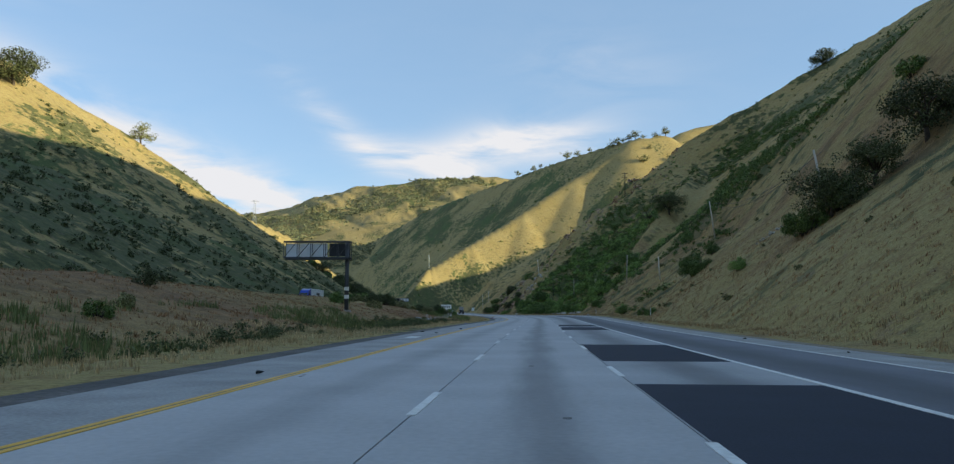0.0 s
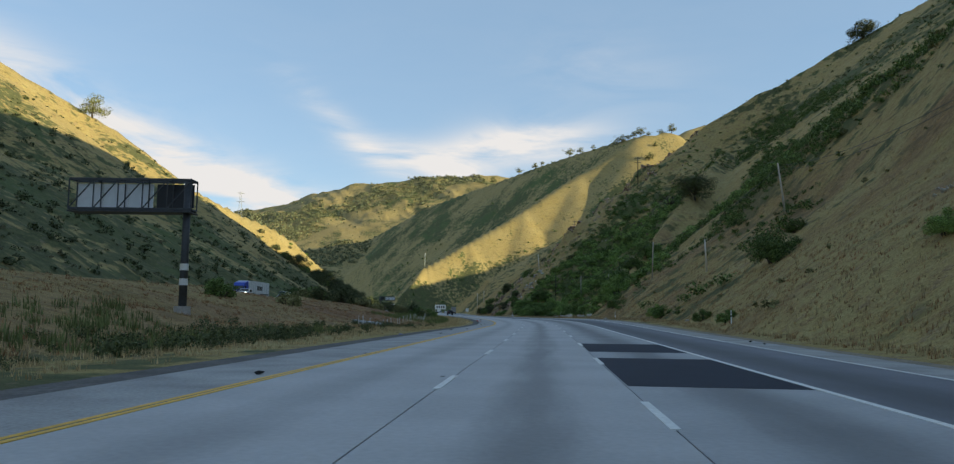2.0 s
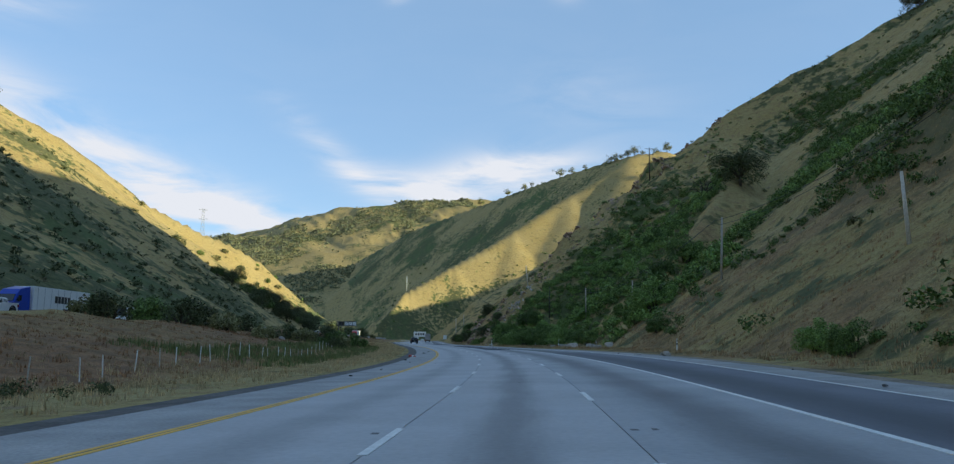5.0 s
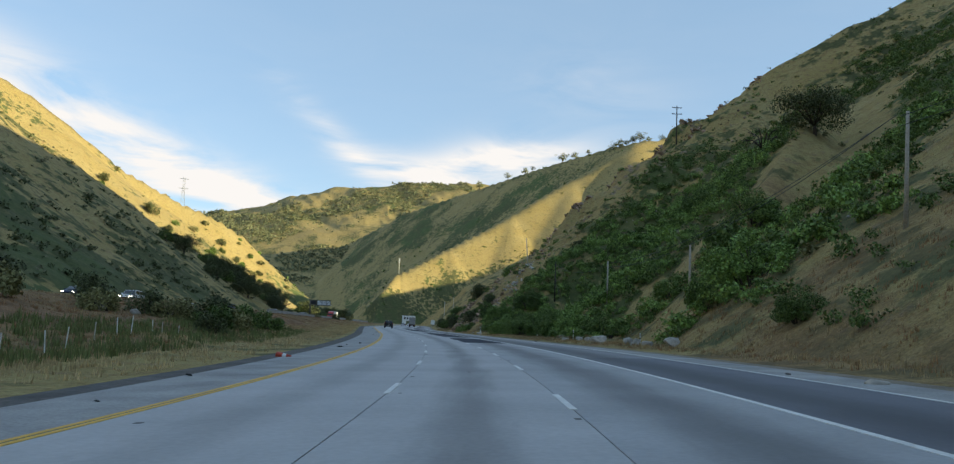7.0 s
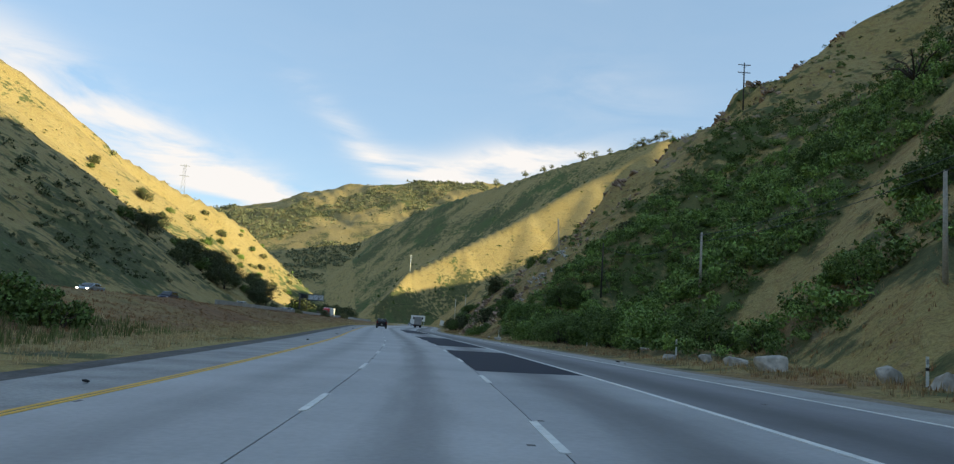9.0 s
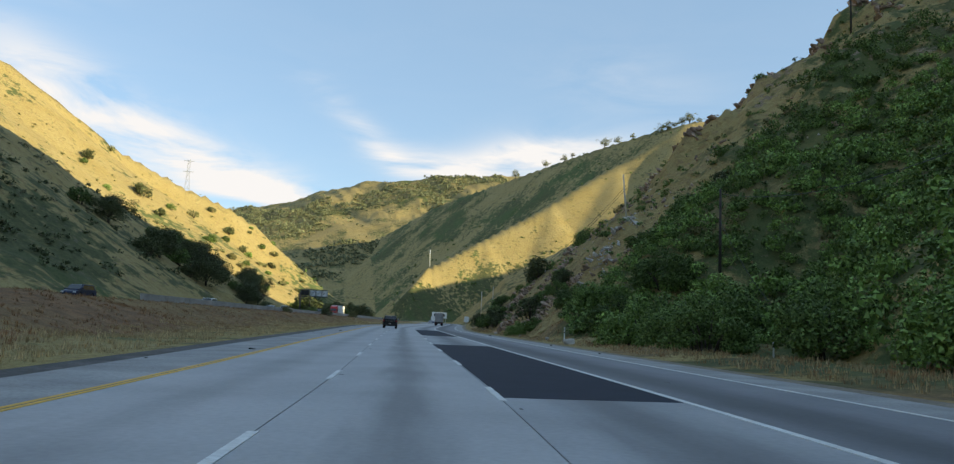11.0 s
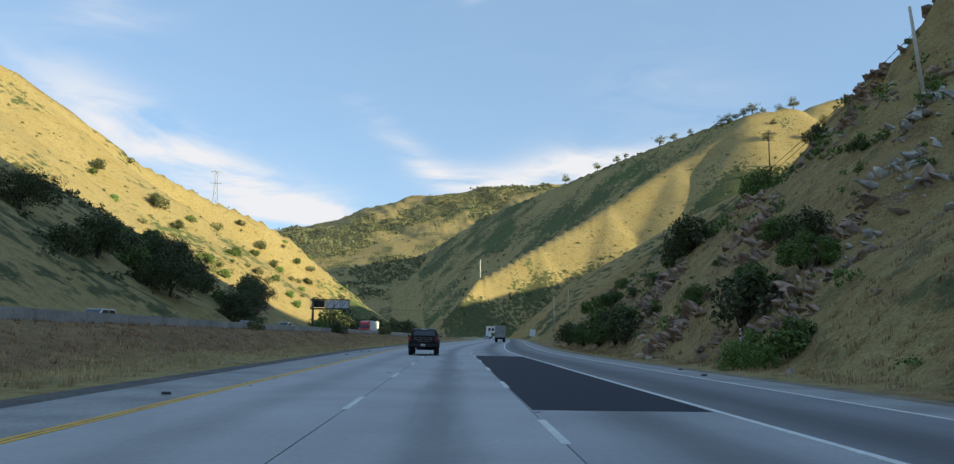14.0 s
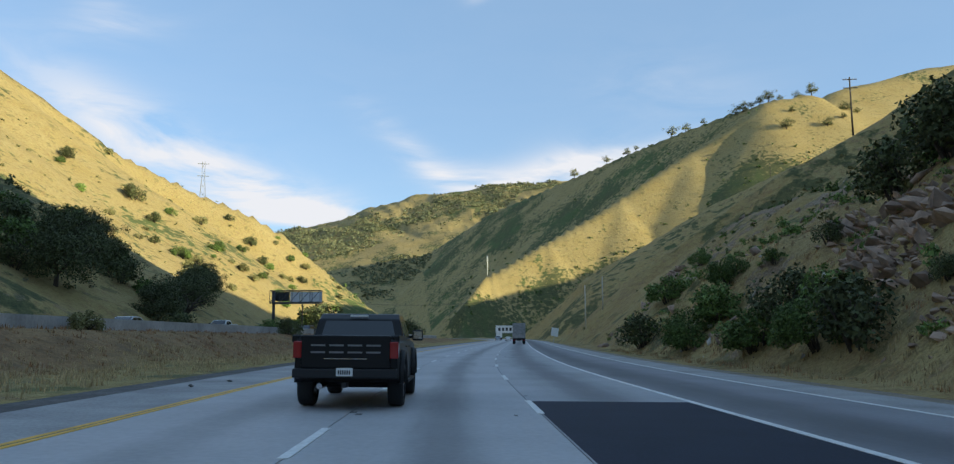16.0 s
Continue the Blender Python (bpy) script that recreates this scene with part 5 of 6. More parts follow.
ROCKS = [bm_mesh("boulder", hull_rock(100 + k), BOULDER) for k in range(6)]
for k, (x, y, w) in enumerate(((23.8, 249.1, 1.1), (24.7, 245.3, 1.5), (25.5, 242.0, 1.6), (25.8, 237.8, 2.2), (27.0, 230.1, 1.7), (26.8, 225.9, 1.5), (27.2, 223.4, 1.3), (27.4, 217.1, 2.4), (24.6, 260.1, 1.0), (15.3, 309.0, 1.4), (14.3, 322.5, 0.8), (12.1, 341.0, 0.6), (9.2, 363.8, 0.6), (23.9, 173.2, 1.3), (23.2, 179.1, 0.8), (27.0, 135.3, 0.7), (-17.1, 228.9, 1.2), (-18.6, 225.5, 1.5), (-15.6, 233.9, 1.0))):
    b = new("boulder", ROCKS[k % 6])
    b.matrix_basis = pose(x, y, land(x, y) + 0.10 * w, 7 * math.sin(k), 9 * math.cos(k), 61 * k) @ Matrix.Diagonal((w, w, w, 1))
    tagged(b, "pale angular boulder lying at the roadside", "boulder", "roadside boulders")


SHARDS = [(bm_mesh("rock", hull_rock(700 + k, 11, 0.8, 0.0), OUTCROP), bm_mesh("rock", hull_rock(720 + k, 11, 0.8, 0.0), PALE_OUTCROP)) for k in range(9)]


def outcrop(x, y, w, n, pale, label, seed):
    """A heap of angular blocks that breaks out of the slope, each a rock of its own."""
    r = np.random.default_rng(seed)
    x, y, w = x * MAP, y * MAP, w * MAP
    heap = new("rock_outcrop")
    heap.matrix_basis = pose(x, y, land(x, y))
    n = min(290, n * 2)
    px, py = x + r.normal(size=n) * w * 0.22, y + r.normal(size=n) * w * 0.27
    pz = ground_z(px, py)
    for k in range(n):
        size = w * (0.16 + 0.14 * r.random() if k % 5 == 0 else 0.05 + 0.11 * r.random() ** 2)
        rock = new("rock", SHARDS[r.integers(9)][1 if pale else 0])
        rock.parent = heap
        rock.matrix_basis = pose(px[k] - x, py[k] - y, pz[k] - land(x, y) - size * 0.05, 12 * r.normal(), 32 + 14 * r.normal(), 30 * r.normal()) @ Matrix.Diagonal((size * 1.7, size * 1.3, size * 0.8, 1))
    return tagged(heap, label, "rock", "outcrops")


# ledges of the cut beside the road
LEDGES = ((11.8, 368.2, 4.2), (13.9, 385.5, 3.4), (19.1, 373.9, 3.6), (18, 366.9, 3.4), (15.6, 353.2, 3.2), (15, 350, 2), (19.8, 356.6, 2.4), (38.8, 398.7, 3.5), (12.7, 358.5, 1.4), (22.5, 386.4, 2.8), (12.3, 384.8, 2.6), (16, 361.9, 1.2),
          (16.2, 400.6, 3.2), (13.3, 388.6, 2.8), (12.2, 389.4, 2), (16.7, 394.5, 1.8), (20.3, 398.6, 2), (10.9, 377.8, 1.8), (14.3, 469.7, 4.4), (42, 402, 5), (47, 405, 6), (36, 392, 4), (30, 385, 4), (52, 400, 6), (44, 388, 5), (58, 404, 6))
for k, (x, y, w) in enumerate(LEDGES):
    outcrop(x / MAP, y / MAP, w * 1.5 / MAP, 40, False, "brown jagged rock ledge in the slope", 300 + k)
for k, (x, y, w, n) in enumerate(((60, 494, 7, 30), (66, 486, 8, 40), (75, 478, 9, 44), (82, 474, 9, 44), (92, 468, 9, 40), (104, 470, 8, 34), (120, 474, 7, 26), (70, 470, 8, 36), (80, 462, 8, 36), (60, 478, 7, 32), (92, 456, 7, 30))):
    outcrop(x, y, w, n, False, "brown jagged rock outcrop on the ridge", 350 + k)
for k, (x, y, w, n) in enumerate(((23.5, 419, 4, 14), (29, 424, 6, 24), (33, 428, 6, 24), (27, 414, 4, 10), (47, 262, 5, 14), (44, 120, 4, 14))):
    outcrop(x, y, w, n, True, "pale broken rocks spilling down the slope", 400 + k)


def scree(name, spots, mat, label, seed):
    """Loose broken stones at (x, y, width), too many to count, in one mesh."""
    r = np.random.default_rng(seed)
    shapes = []
    for k in range(8):
        bm = hull_rock(800 + k, 9, 0.8, 0.0)
        bmesh.ops.triangulate(bm, faces=bm.faces)
        bm.verts.index_update()
        shapes.append((np.array([v.co[:] for v in bm.verts]), np.array([[v.index for v in f.verts] for f in bm.faces])))
        bm.free()
    z = ground_z(spots[:, 0], spots[:, 1])
    vs, fs, base = [], [], 0
    for (x, y, w), h in zip(spots, z):
        v, f = shapes[r.integers(8)]
        turn = np.array(pose(0, 0, 0, 25 * r.normal(), 30 + 25 * r.normal(), 360 * r.random()).to_3x3())
        v = (v * np.array([w * 1.5, w, w * 0.85])) @ turn.T + np.array([x, y, h + 0.05 * w])
        vs.append(v); fs.append(f + base)
        base += len(v)
    return tagged(new(name, quads_mesh(name, np.concatenate(vs), np.concatenate(fs), mat)), label, "rocks", kind="stuff")


def craggy(x, y, s, z):
    return np.clip((rough_noise(x, y, 13, 4, 63) - 0.05) * 3, 0.03, 1)


scree("scree", spots_where(5200, (17, 100), (405, 560), 12, craggy, (0.25, 1.5)), OUTCROP, "brown broken rocks strewn over the slope", 71)
scree("pale_scree", spots_where(1500, (17, 70), (405, 520), 13, lambda x, y, s, z: craggy(x, y, s, z) * 0.6, (0.2, 0.9)), PALE_OUTCROP, "pale broken stones strewn over the slope", 72)

# concrete barrier along the opposite carriageway, cast segment by segment
barrier = tagged(new("concrete_barrier"), "long grey concrete barrier along the opposite carriageway", "barrier")
yy = 330.0
while yy < 590:
    strip("barrier_segment", 8.5, 8.85, yy, yy + 5.98, lambda y: other_z(y) + 0.86, BARRIER, 3.0, barrier, 0.95, other_line)
    yy += 6.0

# wire fence in the ditch
for k in range(34):
    y = 122 + 2.7 * k + 0.5 * math.sin(k * 3.7)
    x = float(lane_x(y)) - 15.5 - 0.012 * (y - 122)
    post = new("fence_post", bm_mesh("fence_post", box(bmesh.new(), -0.022, 0.022, -0.022, 0.022, -0.3, 1.0, 0.005), SIGN_WHITE if k % 4 else WOOD))
    post.matrix_basis = pose(x, y, land(x, y), 3 * math.sin(k * 5.1), (28 if k == 3 else 4 * math.cos(k * 2.3)), 0)
    tagged(post, "thin pale metal fence post in the ditch", "fence post", "ditch fence")


def culvert(a, b, r):
    """A corrugated steel pipe lying in the ditch, open at its end."""
    pipe = new("culvert_pipe")
    a, b = Vector(a), Vector(b)
    n = 70
    bm = bmesh.new()
    way = (b - a).normalized()
    side = way.cross(Vector((0, 0, 1))).normalized()
    up = side.cross(way)
    rings = []
    for inner in (0, 1):
        for k in range(n + 1):
            rad = r * (1 - 0.06 * inner) * (1 + 0.025 * math.cos(k * math.pi))
            c = a.lerp(b, (k if not inner else n - k) / n)
            rings.append([bm.verts.new(c + (side * math.cos(t) + up * math.sin(t)) * rad) for t in [2 * math.pi * j / 18 for j in range(18)]])
    for lo, hi in zip(rings, rings[1:] + rings[:1]):
        for j in range(18):
            bm.faces.new((lo[j], lo[(j + 1) % 18], hi[(j + 1) % 18], hi[j]))
    part("pipe", bm, GALV, pipe, smooth=True)
    return tagged(pipe, "grey corrugated steel culvert pipe lying in the ditch", "pipe")


culvert((-10.6, 137.6, land(-10.6, 137.6) + 0.15), (-6.9, 140.4, land(-6.9, 140.4) + 0.12), 0.28)

# litter on the shoulder
RED = material("faded_red_plastic", (0.55, 0.06, 0.03), 0.5, grain=0.1, grain_scale=8)
BLUE = material("blue_plastic", (0.03, 0.10, 0.45), 0.5)


def shred(x, y, w, mat, label, seed, category="debris"):
    r = np.random.default_rng(seed)
    bm = hull_rock(seed, 12, 0.35)
    ob = new("debris", bm_mesh("debris", bm, mat))
    s = x - float(lane_x(y))
    z = float(road_z(s, y)) + 0.02 if -6.2 < s < 13.4 else land(x, y)
    ob.matrix_basis = pose(x, y, z + 0.08 * w, 0, 0, 360 * r.random()) @ Matrix.Diagonal((w, w * 0.6, w * 0.7, 1))
    return tagged(ob, label, category, "shoulder debris")


cone = new("traffic_cone")
cx, cy = 3.6, 193.9
cone.matrix_basis = pose(cx, cy, land(cx, cy) + 0.16, 90, 0, 70)
part("cone", rod(bmesh.new(), (0, 0, 0), (0, 0, 0.7), 0.17, 0.03, 16), RED, cone, smooth=True)
part("collar", rod(bmesh.new(), (0, 0, 0.3), (0, 0, 0.48), 0.112, 0.078, 16), SIGN_WHITE, cone, "white reflective collar")
tagged(cone, "faded red traffic cone lying on its side at the shoulder", "traffic cone")
shred(-1.4, 98.2, 0.5, BLUE, "crushed blue plastic scrap on the shoulder", 5)
for k in range(44):
    y = 6 + 8.6 * k + 4 * math.sin(k * 1.7)
    s = (-5.6, -4.7, -6.4, 12.4, 13.1, -5.1)[k % 6] + 0.4 * math.sin(k * 2.9)
    shred(float(lane_x(y)) + s, y, 0.18 + 0.25 * abs(math.sin(k * 4.3)), BLACK if k % 3 else DARK_EDGE, "black scrap of tyre rubber on the shoulder", 900 + k)
pad = new("white_panel", bm_mesh("white_panel", box(bmesh.new(), -0.32, 0.32, -0.9, 0.9, 0, 0.012, 0.003), SIGN_WHITE))
pad.matrix_basis = pose(float(lane_x(44.3)) - 5.0, 44.3, float(road_z(-5, 44.3)) + 0.004, 0, 0, -4)
tagged(pad, "flat white marker panel on the shoulder", "road marking")

# ---- vehicles ----
PAINTS = {}


def paint(name, color, metal=0.0):
    if name not in PAINTS:
        PAINTS[name] = material(name + "_car_paint", color, 0.32, metal=metal, grain=0.04, grain_scale=3, stain=0.05, stain_scale=1.2, coat=0.12, spec=0.3)
    return PAINTS[name]


GLASS = material("tinted_car_glass", (0.012, 0.014, 0.017), 0.06, spec=0.9, grain=0.05, grain_scale=2)
CHROME = material("chrome_trim", (0.62, 0.63, 0.65), 0.18, metal=1.0)
PLASTIC = material("black_car_plastic", (0.014, 0.014, 0.015), 0.65, grain=0.15, grain_scale=14)
TAIL_RED = material("tail_lamp_red", (0.30, 0.012, 0.014), 0.2, grain=0.1, grain_scale=10, coat=0.5)
LAMP_CLEAR = material("headlamp_lens", (0.75, 0.75, 0.72), 0.15, coat=0.5)
LAMP_LIT = material("lit_headlamp", (1.0, 0.93, 0.75), 0.3, emit=5.0)
RIM = material("wheel_rim_alloy", (0.22, 0.22, 0.23), 0.4, metal=0.8, grain=0.1, grain_scale=10)


def slab(bm, outline, x0, x1, pinch=None, bevel=0.0):
    """A side outline of (y, z) points drawn out from x0 to x1. pinch(z): the share of the width that is left at a height."""
    pinch = pinch or (lambda z: 1.0)
    a = [bm.verts.new((x0 * pinch(z), y, z)) for y, z in outline]
    b = [bm.verts.new((x1 * pinch(z), y, z)) for y, z in outline]
    n = len(outline)
    faces = [bm.faces.new(a), bm.faces.new(b[::-1])]
    for k in range(n):
        faces.append(bm.faces.new((a[k], b[k], b[(k + 1) % n], a[(k + 1) % n])))
    bmesh.ops.recalc_face_normals(bm, faces=faces)
    if bevel:
        bmesh.ops.bevel(bm, geom=list({e for f in faces for e in f.edges}), offset=bevel, segments=2, affect="EDGES", profile=0.6)
    return bm


def arch(cy, cz, r, steps=9):
    """Points of a wheel opening along the lower edge, from front to back."""
    return [(cy + r * math.cos(math.pi * k / steps), cz + r * math.sin(math.pi * k / steps)) for k in range(steps + 1)]


def wheel(parent, x, y, r, w):
    tyre_ring = bmesh.new()
    prof = [(-w / 2, r * 0.72), (-w / 2, r * 0.93), (-w * 0.36, r), (w * 0.36, r), (w / 2, r * 0.93), (w / 2, r * 0.72)]
    n = 24
    rings = [[tyre_ring.verts.new((px, rad * math.cos(2 * math.pi * j / n), rad * math.sin(2 * math.pi * j / n))) for j in range(n)] for px, rad in prof]
    for lo, hi in zip(rings, rings[1:] + rings[:1]):
        for j in range(n):
            tyre_ring.faces.new((lo[j], hi[j], hi[(j + 1) % n], lo[(j + 1) % n]))
    hub = new("wheel")
    hub.parent = parent
    hub.matrix_basis = pose(x, y, r)
    part("tyre", tyre_ring, BLACK, hub, smooth=True)
    rim = bmesh.new()
    rod(rim, (-w * 0.30, 0, 0), (w * 0.30, 0, 0), r * 0.70, r * 0.70, 20)
    for k in range(6):
        t = 2 * math.pi * k / 6
        for sx in (-1, 1):
            bar(rim, (sx * w * 0.33, 0, 0), (sx * w * 0.33, r * 0.64 * math.cos(t), r * 0.64 * math.sin(t)), r * 0.14)
    part("rim", rim, RIM, hub)
    return hub


def plate(parent, y, z, facing=-1):
    p = part("number_plate", box(bmesh.new(), -0.16, 0.16, y - 0.012, y + 0.012, z - 0.08, z + 0.08, 0.004), SIGN_WHITE, parent, "white number plate")
    for k in range(6):
        part("bar", box(bmesh.new(), -0.125 + 0.042 * k, -0.098 + 0.042 * k, y + facing * 0.018, y + facing * 0.0125, z - 0.045, z + 0.035), SIGN_DARK, p)


def pickup(color, label, lights="tail", big=True):
    """A crew-cab pickup with an open bed; its nose points to +y."""
    car = new("pickup_truck")
    body_paint = paint(*color)
    W, R = 1.02, 0.45
    fy, ry = 1.85, -1.78
    low = [(2.86, 0.62)] + arch(fy, 0.50, 0.56)[0:] + arch(ry, 0.50, 0.56) + [(-2.86, 0.66)]
    outline = low + [(-2.88, 1.36), (-1.02, 1.40), (1.30, 1.36), (2.55, 1.28), (2.92, 1.12), (2.92, 0.72)]
    # the lower body ends behind the cab; the bed has its own walls
    part("body", slab(bmesh.new(), [(y, min(z, 1.36)) for y, z in outline if True], -W, W, lambda z: 1.0 - 0.05 * max(0, z - 1.0), 0.03), body_paint, car)
    for sx in (-1, 1):
        part("bed_rail", box(bmesh.new(), sx * W * 0.97 - 0.09, sx * W * 0.97 + 0.05, -2.86, -1.04, 1.30, 1.45, 0.02), body_paint, car)
    part("bed_floor", box(bmesh.new(), -W * 0.88, W * 0.88, -2.80, -1.06, 1.362, 1.372), PLASTIC, car, "black bed liner")
    gate = part("tailgate", box(bmesh.new(), -W * 0.86, W * 0.86, -2.97, -2.84, 0.80, 1.45, 0.025), body_paint, car)
    for k in range(4):
        c = -0.54 + 0.36 * k
        for z0, z1 in ((1.10, 1.135), (1.235, 1.27)):
            part("raised_bar", box(bmesh.new(), c - 0.14, c + 0.14, -2.985, -2.968, z0, z1), RIM, gate, "dull grey raised bar")
    part("tailgate_trim", box(bmesh.new(), -0.42, 0.42, -2.99, -2.968, 0.985, 1.0), CHROME, gate, "thin bright strip")
    cab = [(-1.06, 1.36), (-0.96, 1.80), (-0.72, 1.93), (0.20, 1.95), (0.42, 1.92), (1.22, 1.37)]
    tumble = lambda z: 0.985 - 0.24 * max(0, z - 1.36)
    part("cab", slab(bmesh.new(), cab, -W, W, tumble, 0.04), body_paint, car)
    for sx in (-1, 1):
        for win in ([(-0.86, 1.43), (-0.80, 1.74), (-0.02, 1.80), (-0.02, 1.43)], [(0.08, 1.43), (0.08, 1.80), (0.38, 1.80), (0.90, 1.43)]):
            x_in, x_out = sorted((sx * (W - 0.03), sx * (W + 0.006)))
            part("side_window", slab(bmesh.new(), win, x_in, x_out, tumble), GLASS, car)
        part("door_handle", box(bmesh.new(), sx * W * 0.985 - 0.03, sx * W * 0.985 + 0.03, -0.55, -0.34, 1.20, 1.235, 0.01), body_paint, car)
        part("door_handle", box(bmesh.new(), sx * W * 0.985 - 0.03, sx * W * 0.985 + 0.03, 0.38, 0.59, 1.19, 1.225, 0.01), body_paint, car)
        mirror = part("wing_mirror", box(bmesh.new(), sx * (W + 0.18) - 0.13, sx * (W + 0.18) + 0.13, 0.78, 0.90, 1.34, 1.60, 0.04), PLASTIC, car)
        part("mirror_glass", box(bmesh.new(), sx * (W + 0.18) - 0.10, sx * (W + 0.18) + 0.10, 0.772, 0.781, 1.38, 1.56), CHROME, mirror)
        part("mirror_arm", bar(bmesh.new(), (sx * W * 0.95, 0.85, 1.42), (sx * (W + 0.1), 0.85, 1.44), 0.06), PLASTIC, car)
        part("tail_lamp", box(bmesh.new(), sx * (W - 0.075) - 0.085, sx * (W - 0.075) + 0.085, -2.975, -2.70, 1.00, 1.33, 0.02), TAIL_RED, car, "dark red tail lamp")
        part("headlamp", box(bmesh.new(), sx * (W - 0.22) - 0.18, sx * (W - 0.22) + 0.18, 2.80, 2.955, 0.95, 1.14, 0.03), LAMP_LIT if lights == "head" else LAMP_CLEAR, car)
        part("running_board", box(bmesh.new(), sx * W - 0.10, sx * W + 0.10, -1.1, 1.2, 0.44, 0.50, 0.015), PLASTIC, car)
        for cy in (fy, ry):
            bm = bmesh.new()
            pts = [Vector((sx * (W + 0.02), cy + 0.60 * math.cos(math.pi * k / 10), 0.50 + 0.60 * math.sin(math.pi * k / 10))) for k in range(11)]
            limb(bm, pts, [0.075] * 11, 6)
            part("wheel_flare", bm, PLASTIC, car, smooth=True)
    part("rear_window", slab(bmesh.new(), [(-1.075, 1.44), (-0.995, 1.77), (-0.96, 1.76), (-1.03, 1.44)], -W * 0.80, W * 0.80, lambda z: 1.0 - 0.3 * max(0, z - 1.40)), GLASS, car)
    part("windscreen", slab(bmesh.new(), [(1.15, 1.44), (0.52, 1.88), (0.56, 1.90), (1.20, 1.46)], -W * 0.86, W * 0.86, lambda z: 1.0 - 0.3 * max(0, z - 1.40)), GLASS, car)
    part("brake_light", box(bmesh.new(), -0.20, 0.20, -0.99, -0.90, 1.85, 1.90, 0.01), LAMP_CLEAR, car, "pale high-level lamp")
    part("rear_bumper", box(bmesh.new(), -W, W, -3.06, -2.80, 0.62, 0.80, 0.03), PLASTIC, car)
    part("front_bumper", box(bmesh.new(), -W, W, 2.78, 3.02, 0.55, 0.80, 0.04), PLASTIC, car)
    part("grille", box(bmesh.new(), -W * 0.62, W * 0.62, 2.90, 2.965, 0.82, 1.14, 0.015), PLASTIC, car)
    part("hitch", box(bmesh.new(), -0.05, 0.05, -3.08, -2.7, 0.44, 0.54, 0.01), PLASTIC, car)
    part("rear_axle", rod(bmesh.new(), (-W * 0.8, ry, R), (W * 0.8, ry, R), 0.08, 0.08, 8), PLASTIC, car)
    part("exhaust_pipe", rod(bmesh.new(), (-0.5, -2.95, 0.46), (-0.5, -2.3, 0.46), 0.06, 0.06, 10), CHROME, car)
    plate(car, -3.07, 0.74)
    for sx in (-1, 1):
        for cy in (fy, ry):
            wheel(car, sx * (W - 0.10), cy, R, 0.32)
    return tagged(car, label, "pickup truck")


